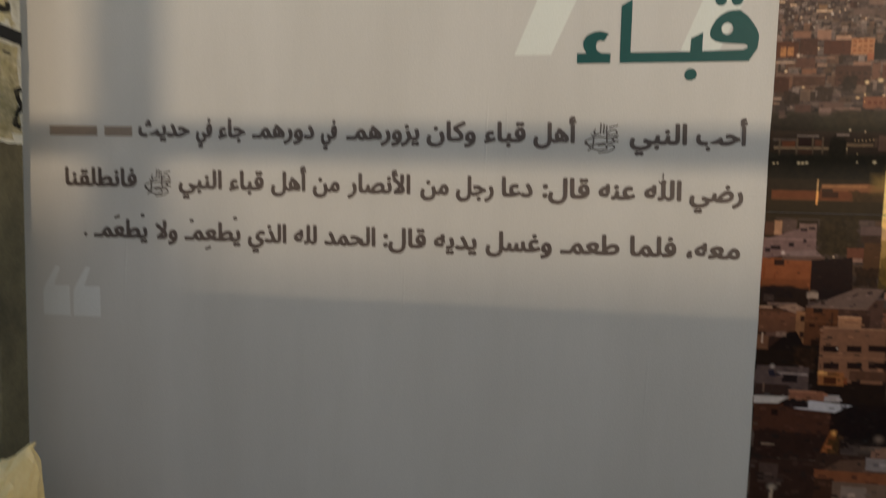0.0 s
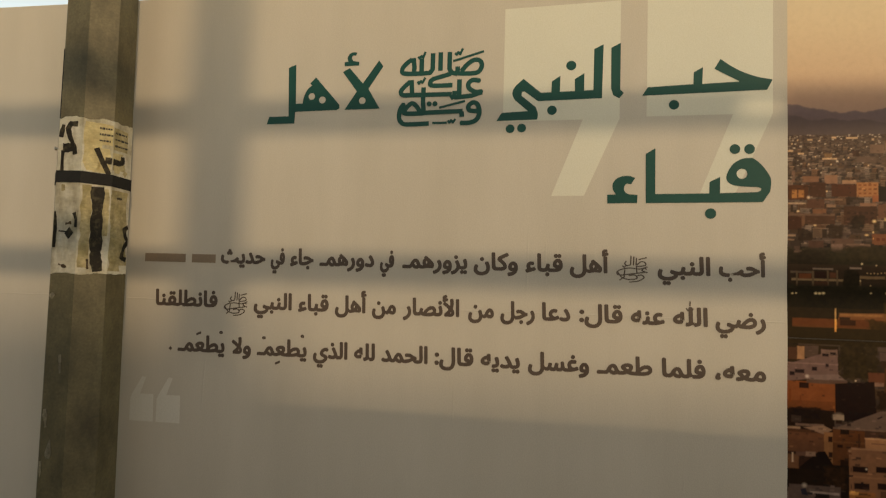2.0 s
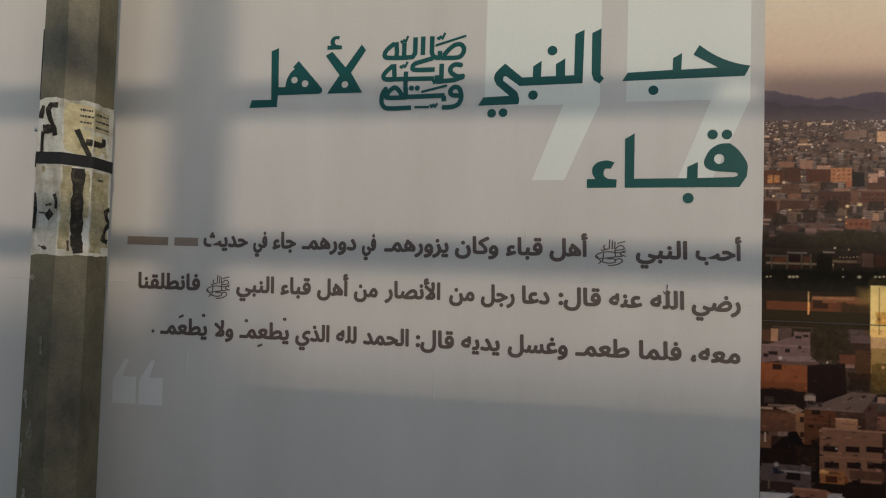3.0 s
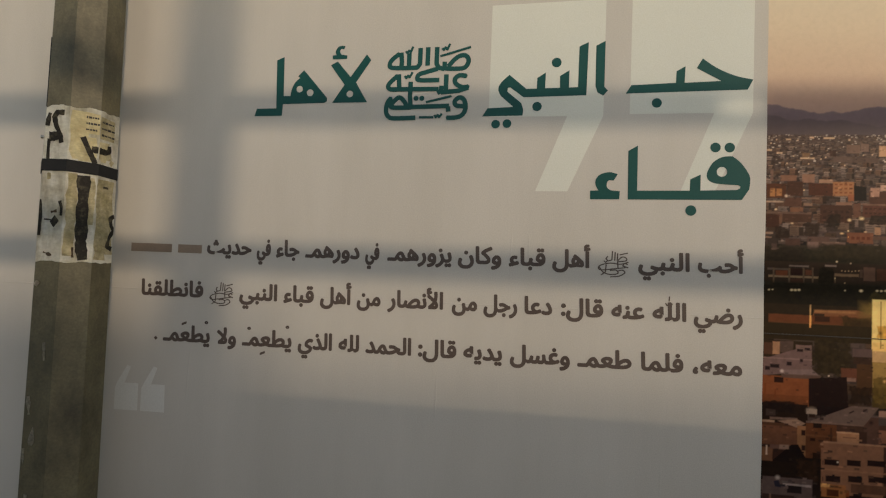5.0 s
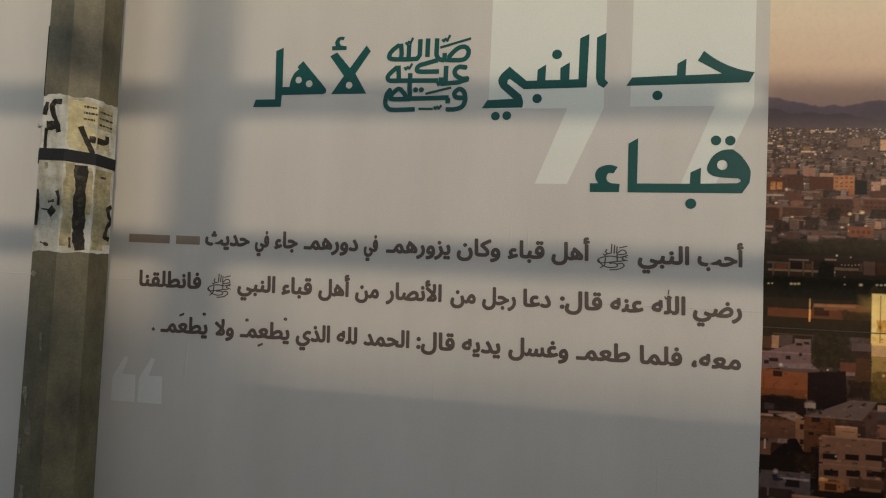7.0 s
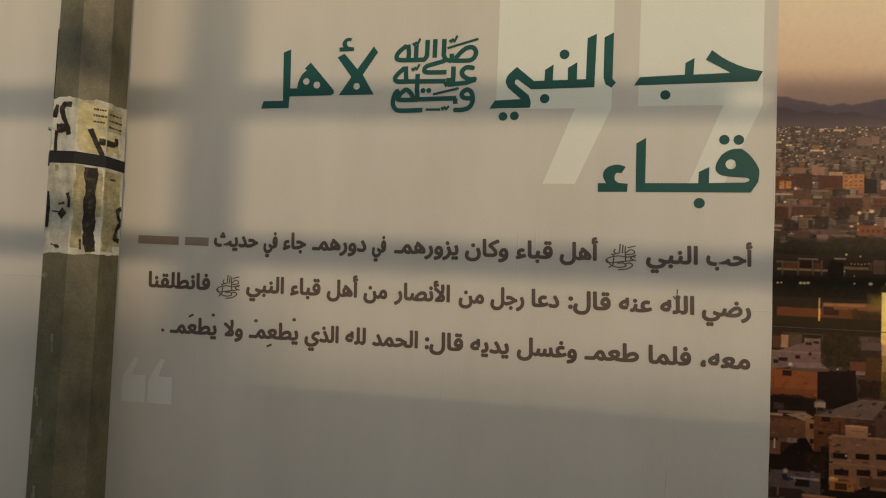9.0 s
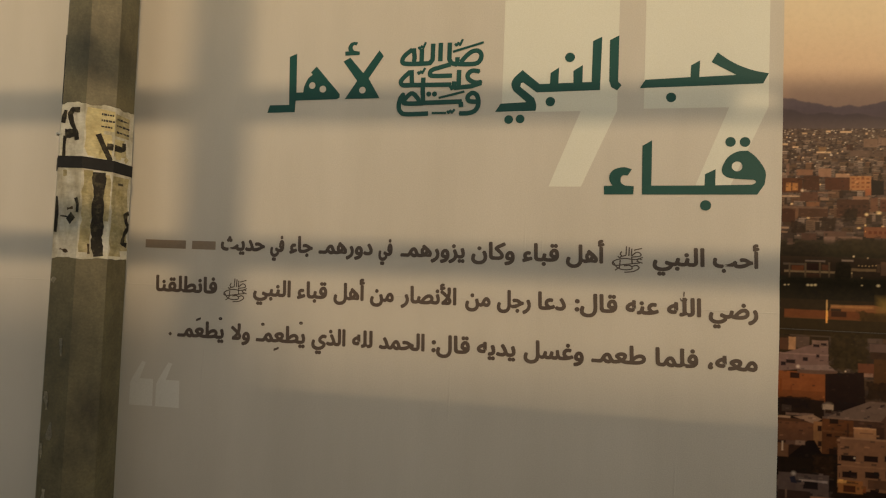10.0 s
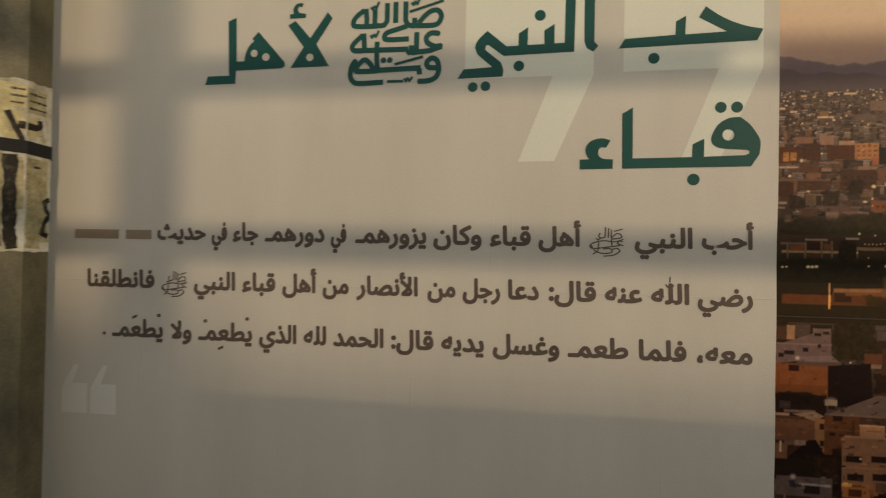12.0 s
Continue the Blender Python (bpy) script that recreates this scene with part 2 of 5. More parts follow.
# heading letters, drawn in centimetres from each word's lower corner
HAB = [(0, 0), (1.8, 2.9), (16.4, 3.6), (16.5, 7.6), (19.4, 9.3), (19.2, 3.6), (30.9, 4.1), (23, 8.6), (24.9, 11.9), (28.5, 9.2), (32.3, 7.1), (36.5, 5.5), (41, 4.5), (39.3, 1.1)]
ALIF = [(0, 17.7), (3.1, 19.3), (3.1, 3.1), (4.3, 1.8), (2.8, 0), (0.8, 1.2), (0.1, 3.4)]
NABI = [(33.2, 24.7), (36.3, 26.2), (36, 7.4), (14.4, 6.8), (9.6, 10.4), (8.8, 10.2), (8.6, 8.9), (13.6, 4.8), (14.4, 2.4), (14.2, 0.3), (0, 0), (1.8, 2.9), (10.9, 3.4), (6.3, 7.4), (5.4, 9.7), (6.3, 12.1), (9.2, 14.9), (15.3, 9.8), (18.9, 9.9), (19, 13.7), (21.9, 15.6), (21.8, 10), (26.9, 10.1), (26.8, 14.3), (30, 16.3), (30, 10.2), (33.1, 10.3)]
QUBA = [(0, 16.7), (3.1, 18.6), (3.2, 3.1), (20.2, 3.4), (20.3, 7.2), (23.6, 8.9), (23.6, 3.5), (35, 3.9), (36.1, 4.4), (36.2, 5.1), (35.4, 5.5), (28.7, 5.9), (26.3, 6.9), (25.5, 8.5), (26, 10.6), (27.6, 13.2), (30.4, 14.9), (33.5, 15.2), (36, 13.2), (38.2, 10.2), (39.2, 7.7), (38.9, 4.1), (36.7, 0.6), (0.2, 0)]
HAMZA = [(0, 3), (2.8, 3.1), (1.8, 5), (1.9, 7.1), (3.5, 8.8), (6.5, 9.5), (9.1, 8.8), (7.8, 6.6), (6.1, 6.6), (5.5, 5.3), (5.8, 4), (7, 3.2), (9.9, 3), (9.8, 0.2), (0.1, 0)]
AHL = [(8, 21.4), (10.9, 22.6), (11.3, 7.7), (14, 7.7), (14.4, 10.2), (15.7, 12.9), (17.5, 14.5), (16.7, 15.2), (18.9, 17.5), (28.4, 6.9), (28.4, 5.6), (27.3, 5), (11.2, 4.6), (11, 0.2), (0, 0), (0.9, 2.9), (8.6, 3)]
LAMALIF = [(0, 14.2), (2.6, 15.6), (7.8, 9.7), (13.7, 18.1), (15.4, 15.9), (10, 7.6), (14.5, 0.2), (1.1, 0), (5.6, 6.8)]
SMALL_HAMZA = [(0.1, 0), (0, 1.5), (1.5, 1.6), (1.1, 2.9), (1.9, 4.5), (3.3, 5.1), (4.8, 4.9), (4.3, 3.7), (3.3, 3.9), (2.8, 2.9), (3.4, 1.8), (5.7, 1.4), (5.6, 0.1)]
QUOTE = [(0, 66.6), (39.6, 67.8), (39.6, 26.6), (28.2, 0.1), (17.2, 0), (27.4, 26.5), (0, 26.2)]
SMALL_QUOTE = [(4.6, 17), (6.2, 16.6), (3.9, 10.3), (9.6, 10.4), (9.9, 0.1), (0, 0), (0, 8.4), (0.8, 10.4)]

# later stretches first, so that the earlier indices still hold
QUBA = rounded(rounded(QUBA, 17, 21), 10, 17)
HAMZA = rounded(rounded(HAMZA, 7, 11), 1, 6)
SMALL_HAMZA = rounded(rounded(SMALL_HAMZA, 7, 10), 2, 6)
AHL = rounded(AHL, 3, 6)
NABI = rounded(rounded(NABI, 13, 16), 7, 9)
HAB = rounded(HAB, 8, 12)

jobs = []


def lettering(name, loops, mat, label, front=-0.0011):
    ob = outline_mesh(name, loops, mat)
    jobs.append((ob, name, mat, (None, front), None, label))


lettering("quote_mark", [shifted(QUOTE, -0.06, 1.882)], PALE, "large pale cream printed quotation mark", -0.0004)
lettering("quote_mark", [shifted(QUOTE, 0.424, 1.892)], PALE, "large pale cream printed quotation mark", -0.0004)
lettering("closing_quote_mark", [shifted(SMALL_QUOTE, -1.457, 1.011)], PALE_DIM, "small faint printed quotation mark")
lettering("closing_quote_mark", [shifted(SMALL_QUOTE, -1.346, 1.012)], PALE_DIM, "small faint printed quotation mark")
settle_flat(jobs)
jobs = []
DEEP = "dark green printed Arabic heading word"
lettering("heading_word", [shifted(HAB, 0.409, 2.225), disc(0.512, 2.192, 0.0165)], GREEN, DEEP)
lettering("heading_word", [shifted(ALIF, 0.306, 2.218), shifted(NABI, -0.083, 2.146), disc(0.172, 2.337, 0.017), disc(0.109, 2.181, 0.0165), disc(-0.034, 2.118, 0.0155), disc(0.006, 2.12, 0.0155)], GREEN, DEEP)
lettering("heading_word", [shifted(AHL, -0.947, 2.147), disc(-0.772, 2.25, 0.0125), disc(-0.73, 2.236, 0.013), shifted(LAMALIF, -0.654, 2.197), disc(-0.576, 2.23, 0.0125), shifted(SMALL_HAMZA, -0.649, 2.361)], GREEN, DEEP)
lettering("heading_word", [shifted(QUBA, 0.423, 1.859), disc(0.726, 1.958, 0.0165), disc(0.704, 2.04, 0.0165), disc(0.749, 2.04, 0.0165), disc(0.63, 1.826, 0.0175), shifted(HAMZA, 0.299, 1.857)], GREEN, DEEP)

# ---- Arabic text, shaped with the joined letter forms of the built-in font ----
TWO = {"آ": 0xFE81, "أ": 0xFE83, "ا": 0xFE8D, "د": 0xFEA9, "ذ": 0xFEAB, "ر": 0xFEAD, "ز": 0xFEAF, "و": 0xFEED, "ى": 0xFEEF, "ة": 0xFE93}
FOUR = {"ب": 0xFE8F, "ث": 0xFE99, "ج": 0xFE9D, "ح": 0xFEA1, "س": 0xFEB1, "ص": 0xFEB9, "ض": 0xFEBD, "ط": 0xFEC1, "ع": 0xFEC9, "غ": 0xFECD, "ف": 0xFED1, "ق": 0xFED5, "ك": 0xFED9, "ل": 0xFEDD, "م": 0xFEE1, "ن": 0xFEE5, "ه": 0xFEE9, "ي": 0xFEF1}
LAM_ALIF = {"أ": 0xFEF7, "ا": 0xFEFB}


def shaped(word):
    out, joins, k = [], False, 0
    while k < len(word):
        c = word[k]
        if c == "ل" and word[k + 1:k + 2] in ("أ", "ا"):
            out.append(chr(LAM_ALIF[word[k + 1]] + joins))
            joins, k = False, k + 2
            continue
        after = word[k + 1:k + 2]
        if c in FOUR:
            on = after in TWO or after in FOUR if after else False
            if c == "م" and joins and not on:
                out += [chr(FOUR[c] + 3), "\u0640"]  # drawn with a flat tail
            else:
                out.append(chr(FOUR[c] + (3 if joins and on else 2 if on else 1 if joins else 0)))
            joins = on
        elif c in TWO:
            out.append(chr(TWO[c] + joins))
            joins = False
        else:
            out.append("\uFE80" if c == "ء" else c)
            joins = False
        k += 1
    return "".join(reversed(out))


def text_job(name, text, mat, x0, x1, base, tall, heavy, label, fixed=0.0):
    c = bpy.data.curves.new(name, "FONT")
    c.body, c.resolution_u = text, 3
    ob = bpy.data.objects.new(name, c)
    scene.collection.objects.link(ob)
    jobs.append((ob, name, mat, (x0, x1, base, tall, fixed, heavy), None, label))


# stacked honorific in the heading, drawn with a broad pen on a grid of 0.784 mm from its lower left corner
PEN = 0.000784
ROW_TOP = [[(285, 242), (355, 242), (379, 257), (385, 283), (370, 302), (343, 300), (317, 281), (293, 253)], [(275, 275), (275, 247), (288, 240)], [(237, 344), (237, 266), (247, 247), (276, 240)], [(244, 242), (194, 228), (159, 217), (149, 201), (162, 189), (253, 189)], [(195, 344), (195, 257)], [(159, 341), (159, 266), (147, 249), (104, 247)], [(107, 317), (107, 247)], [(68, 321), (73, 275), (70, 247)], [(61, 315), (29, 290), (15, 266), (27, 249), (107, 247)]]
ROW_MIDDLE = [[(379, 206), (346, 210), (326, 193), (331, 171), (360, 155), (389, 157)], [(389, 153), (343, 138), (285, 133), (262, 131)], [(285, 215), (285, 135)], [(264, 162), (263, 138), (245, 128)], [(251, 147), (27, 147)], [(61, 218), (66, 147)], [(56, 211), (24, 182), (12, 162), (24, 147), (70, 147)], [(119, 182), (118, 113), (123, 63)]]
ROW_LOW = [[(373, 66), (336, 70), (329, 90), (350, 107), (372, 94), (379, 56), (365, 26), (334, 14), (293, 13)], [(300, 41), (298, 66)], [(303, 68), (119, 63)], [(123, 61), (38, 61), (32, 75), (55, 102), (73, 107), (95, 85), (106, 63)], [(29, 106), (12, 82), (7, 43), (19, 19), (46, 10), (148, 13)]]
THIN = [[(253, 300), (394, 341)], [(194, 85), (313, 114)], [(164, 15), (232, 15)], [(90, 327), (97, 317), (105, 329), (113, 321), (124, 348)], [(261, 338), (269, 329), (276, 341), (285, 331), (297, 358)], [(90, 210), (97, 199), (105, 211), (113, 203), (126, 227)], [(236, 26), (243, 15), (251, 26), (259, 16), (271, 32)]]
# the small script form of the same sign in the text, on a grid of a hundred
SCRIPT = [[(47, 98), (46, 64)], [(56, 95), (55, 62)], [(64, 90), (63, 62)], [(64, 62), (78, 76), (90, 74), (92, 63), (66, 58)], [(46, 64), (34, 60), (27, 68), (32, 78)]]
SCRIPT += [[(99, 58), (74, 49), (42, 52), (12, 44), (3, 32), (14, 25), (48, 30), (90, 37)], [(97, 49), (86, 53), (81, 43), (99, 36)], [(64, 60), (66, 34)], [(6, 36), (20, 16), (44, 9), (66, 14), (60, 26), (40, 24)], [(64, 22), (80, 27), (88, 17), (70, 4), (42, 0)], [(28, 46), (26, 18), (12, 6)], [(20, 60), (26, 54), (32, 61)], [(70, 84), (96, 92)]]


def pen_strokes(name, groups, x0, z0, mat, label, across=PEN, up=PEN):
    verts, faces, depth = [], [], 0
    for paths, width in groups:
        for path in paths:
            if len(path) > 4 and width != 11:
                path = rounded(path, 0, len(path) - 1, 4)
            for k, ((a, b), (c, d)) in enumerate(zip(path, path[1:])):
                run = math.hypot(c - a, d - b) or 1
                ux, uz = (c - a) / run * width / 2, (d - b) / run * width / 2
                shapes = [[(a - uz, b + ux), (c - uz, d + ux), (c + uz, d - ux), (a + uz, b - ux)]]
                if k:
                    shapes.append([(a + width / 2 * math.cos(q * math.pi / 5), b + width / 2 * math.sin(q * math.pi / 5)) for q in range(10)])
                for ring in shapes:
                    faces.append(range(len(verts), len(verts) + len(ring)))
                    verts += [(x0 + p * across, -0.0007 - 0.000003 * depth, z0 + q * up) for p, q in ring]
                    depth += 1
    me = bpy.data.meshes.new(name)
    me.from_pydata(verts, [], [list(f) for f in faces])
    me.materials.append(mat)
    banner_part(name, me, label)


pen_strokes("heading_honorific", [(ROW_TOP, 21.5), (ROW_MIDDLE, 21.5), (ROW_LOW, 21.5), (THIN, 11)], -0.441, 2.131, GREEN, "dark green stacked Arabic honorific in the heading")
lettering("honorific_dot", [disc(-0.441 + 147 * PEN, 2.131 + 104 * PEN, 0.0095, 16)], GREEN, "dark green printed dot")
lettering("honorific_dot", [disc(-0.441 + 174 * PEN, 2.131 + 104 * PEN, 0.0095, 16)], GREEN, "dark green printed dot")

LINE_1 = [("أحب", 0.656, 0.8), ("النبي", 0.465, 0.631), ("ﷺ", 0.331, 0.434), ("أهل", 0.179, 0.307), ("قباء", 0.029, 0.156), ("وكان", -0.15, 0.004), ("يزورهم", -0.407, -0.172), ("في", -0.489, -0.436), ("دورهم", -0.718, -0.51), ("جاء", -0.832, -0.74), ("في", -0.908, -0.852), ("حديث", -1.109, -0.929), ("", -1.228, -1.13), ("", -1.425, -1.254)]
LINE_2 = [("رضي", 0.647, 0.8), ("الله", 0.515, 0.624), ("عنه", 0.381, 0.49), ("قال:", 0.213, 0.355), ("دعا", 0.088, 0.184), ("رجل", -0.053, 0.065), ("من", -0.165, -0.075), ("الأنصار", -0.399, -0.196), ("من", -0.513, -0.424), ("أهل", -0.652, -0.534), ("قباء", -0.794, -0.676), ("النبي", -0.968, -0.818), ("ﷺ", -1.089, -0.993), ("فانطلقنا", -1.372, -1.114)]
LINE_3 = [("معه،", 0.647, 0.801), ("فلما", 0.481, 0.618), ("طعم", 0.273, 0.452), ("وغسل", 0.045, 0.249), ("يديه", -0.118, 0.018), ("قال:", -0.28, -0.142), ("الحمد", -0.473, -0.304), ("لله", -0.574, -0.496), ("الذي", -0.729, -0.598), ("يطعم", -0.948, -0.753), ("ولا", -1.05, -0.971), ("يطعم", -1.27, -1.077), (".", -1.305, -1.293)]
INK = "dark brown printed Arabic lettering"
for line, base in ((LINE_1, 1.62), (LINE_2, 1.453), (LINE_3, 1.284)):
    for word, x0, x1 in line:
        if not word:
            lettering("word_bar", [[(x0, base), (x1, base), (x1, base + 0.032), (x0, base + 0.032)]], BROWN_SHEEN, "plain brown printed bar, lightened by painted sheen")
        elif word == "ﷺ":
            pen_strokes("honorific_sign", [(SCRIPT, 4.2)], x0, base - 0.027, BROWN, INK, (x1 - x0) / 100, 0.0009)
        elif word == ".":
            lettering("full_stop", [[(-1.299 + a, base + 0.008 + b) for a, b in ((0, -0.008), (0.008, 0), (0, 0.008), (-0.008, 0))]], BROWN, INK)
        else:
            text_job("word", shaped(word), BROWN, x0, x1, base, 0.08, 0.0033, INK)
# vowel marks over the last line
for mark, x, z in (("\uFE78", -0.775, 1.35), ("\uFE7A", -0.865, 1.252), ("\uFE78", -0.925, 1.338), ("\uFE78", -1.097, 1.35), ("\uFE76", -1.185, 1.345)):
    text_job("vowel_mark", mark, BROWN, x - 0.01, x + 0.01, z, 0.1, 0.0012, INK, 0.016)
lettering("vowel_mark", [[(0.554, 1.512), (0.559, 1.503), (0.566, 1.502), (0.570, 1.505), (0.577, 1.503), (0.580, 1.512), (0.576, 1.512), (0.574, 1.508), (0.570, 1.513), (0.566, 1.508), (0.561, 1.508), (0.558, 1.513)]], BROWN, INK)
lettering("vowel_mark", [[(0.5655, 1.519), (0.5695, 1.518), (0.5705, 1.534), (0.5665, 1.536)]], BROWN, INK)
settle_flat(jobs)

# ---- printed photograph of a city at dusk: ink laid on a fine sheet, soft as an enlarged picture ----
PRINT_RIGHT, PRINT_SPLIT, PRINT_LOW = 2.3, 1.27, 0.5
rng = random.Random(7)
grain_of = np.random.default_rng(11)


def field(shape, cell):
    """Smooth noise from -1 to 1, with bumps about that many cells wide."""
    rows, cols = shape
    rough = grain_of.uniform(-1, 1, (int(rows / cell) + 3, int(cols / cell) + 3))
    r, c = np.arange(rows) / cell, np.arange(cols) / cell
    i, j = r.astype(int), c.astype(int)
    fr, fc = (r - i)[:, None], (c - j)[None, :]
    fr, fc = fr * fr * (3 - 2 * fr), fc * fc * (3 - 2 * fc)
    a, b = rough[np.ix_(i, j)], rough[np.ix_(i, j + 1)]
    d, e = rough[np.ix_(i + 1, j)], rough[np.ix_(i + 1, j + 1)]
    return (a * (1 - fc) + b * fc) * (1 - fr) + (d * (1 - fc) + e * fc) * fr


def blank_print(x0, x1, z0, z1, cell):
    nx, nz = round((x1 - x0) / cell) + 1, round((z1 - z0) / cell) + 1
    xs, zs = np.linspace(x0, x1, nx), np.linspace(z0, z1, nz)
    return {"xs": xs, "zs": zs, "ink": np.zeros((nz, nx, 3)), "rough": field((nz, nx), 7) * 0.6 + field((nz, nx), 3) * 0.4, "cell": cell}


def window_of(p, x0, x1, z0, z1):
    i0, i1 = np.searchsorted(p["xs"], (x0, x1))
    j0, j1 = np.searchsorted(p["zs"], (z0, z1))
    return slice(j0, j1), slice(i0, i1)


def lay(p, js, si, cover, ink):
    part_of = p["ink"][js, si]
    tint = np.array(ink) * (1 + 0.16 * p["rough"][js, si])[..., None]
    part_of += cover[..., None] * (tint - part_of)


def patch(x0, x1, z0, z1, ink, soft=0.0016, p=None):
    p = p or town
    js, si = window_of(p, x0 - soft, x1 + soft, z0 - soft, z1 + soft)
    xs, zs = p["xs"][si][None, :], p["zs"][js][:, None]
    wob = 0.0008 * p["rough"][js, si]
    inside = np.minimum(np.minimum(xs - x0, x1 - xs), np.minimum(zs - z0, z1 - zs)) + wob
    lay(p, js, si, np.clip(0.5 + inside / (2 * soft), 0, 1), ink)


def quad(points, ink, soft=0.0014):
    xs_of, zs_of = [a for a, _ in points], [b for _, b in points]
    js, si = window_of(town, min(xs_of) - soft, max(xs_of) + soft, min(zs_of) - soft, max(zs_of) + soft)
    xs, zs = town["xs"][si][None, :], town["zs"][js][:, None]
    turn = sum(a[0] * b[1] - b[0] * a[1] for a, b in zip(points, points[1:] + points[:1]))
    inside = 0.0008 * town["rough"][js, si] + 9
    for (a, b), (c, d) in zip(points, points[1:] + points[:1]):
        run = math.hypot(c - a, d - b) * (1 if turn > 0 else -1)
        inside = np.minimum(inside, ((c - a) * (zs - b) - (d - b) * (xs - a)) / run)
    lay(town, js, si, np.clip(0.5 + inside / (2 * soft), 0, 1), ink)


def clump(x0, x1, z0, z1, ink):
    """Treetops: a rounded patch with a broken edge."""
    js, si = window_of(town, x0 - 0.01, x1 + 0.01, z0 - 0.01, z1 + 0.01)
    xs, zs = town["xs"][si][None, :], town["zs"][js][:, None]
    w, h = (x1 - x0) / 2, (z1 - z0) / 2
    edge = np.minimum(1.05 - abs(xs - x0 - w) / w, (1.05 - abs(zs - z0 - h) / h) * min(1, h / w * 3)) + 0.30 * town["rough"][js, si] * min(1, h / w * 2)
    shape = edge.shape
    lay(town, js, si, np.clip(edge * 4, 0, 0.92), np.array(ink) * (1 + 0.3 * field(shape, 4))[..., None])


def light(x, z, r, ink, wide=1.0):
    js, si = window_of(town, x - 5 * r * wide, x + 5 * r * wide, z - 5 * r, z + 5 * r)
    xs, zs = town["xs"][si][None, :], town["zs"][js][:, None]
    far = np.sqrt(((xs - x) / wide) ** 2 + (zs - z) ** 2) / max(0.62 * r, 0.0014)
    lay(town, js, si, np.clip(1.25 - 0.5 * far, 0, 1) ** 1.5 * 0.95, ink)


def panes(x0, x1, z0, z1, cols, rows, ink):
    for c in range(cols):
        for r in range(rows):
            w, h = (x1 - x0) / cols, (z1 - z0) / rows
            patch(x0 + w * (c + 0.2), x0 + w * (c + 0.8), z0 + h * (r + 0.3), z0 + h * (r + 0.72), ink, 0.0012)


SKY_Z = (2.0, 2.1, 2.2, 2.3, 2.45, 2.7)
SKY_INK = ((0.25, 0.16, 0.14), (0.31, 0.185, 0.15), (0.41, 0.25, 0.185), (0.58, 0.41, 0.285), (0.62, 0.49, 0.345), (0.60, 0.53, 0.395))
LAND_Z = (0.05, 0.6, 1.2, 1.5, 1.62, 1.75, 1.9, 2.05, 2.1)
LAND_INK = ((0.03, 0.018, 0.014), (0.032, 0.019, 0.015), (0.030, 0.019, 0.012), (0.027, 0.022, 0.012), (0.032, 0.024, 0.015), (0.042, 0.027, 0.019), (0.06, 0.038, 0.03), (0.095, 0.064, 0.056), (0.10, 0.07, 0.064))


def backdrop_of(p):
    """Sky, two ridges and the ground colour under the town."""
    xs, zs = p["xs"], p["zs"]
    for k in range(3):
        sky_row = np.interp(zs, SKY_Z, [c[k] for c in SKY_INK])
        land_row = np.interp(zs, LAND_Z, [c[k] for c in LAND_INK])
        p["ink"][..., k] = np.where(zs < 2.09, land_row, sky_row)[:, None] * (1 + 0.02 * p["rough"])
    crest = np.interp(xs, (0.86, 0.90, 0.96, 1.02, 1.065, 1.09, 1.15, 1.2, 1.3, 1.6, 1.9, 2.3), (2.187, 2.182, 2.170, 2.157, 2.163, 2.157, 2.170, 2.178, 2.17, 2.2, 2.16, 2.19))
    near = np.interp(xs, (0.86, 0.90, 0.94, 1.0, 1.05, 1.09, 1.15, 1.2, 1.3, 1.7, 2.3), (2.152, 2.146, 2.132, 2.140, 2.130, 2.136, 2.122, 2.112, 2.12, 2.14, 2.12))
    for line, ink, foot in ((crest, (0.165, 0.112, 0.116), (0.13, 0.09, 0.09)), (near, (0.108, 0.076, 0.076), (0.10, 0.068, 0.064))):
        line = line + np.array([0.004 * noise.fractal((x * 30, line[0] * 9, 0), 0.8, 2.0, 3) for x in xs])
        depth = line[None, :] - zs[:, None]
        cover = np.clip(0.5 + depth / 0.005, 0, 1) * (zs[:, None] > 2.055)
        slope = np.clip(depth / 0.06, 0, 1)
        tint = np.array(ink) * (1 - slope[..., None]) + np.array(foot) * slope[..., None]
        p["ink"] += cover[..., None] * (tint * (1 + 0.05 * p["rough"])[..., None] - p["ink"])


FAR_INK = [(0.112, 0.069, 0.055), (0.090, 0.055, 0.043), (0.130, 0.083, 0.066), (0.070, 0.043, 0.033), (0.160, 0.104, 0.078), (0.050, 0.031, 0.023), (0.112, 0.060, 0.036)]


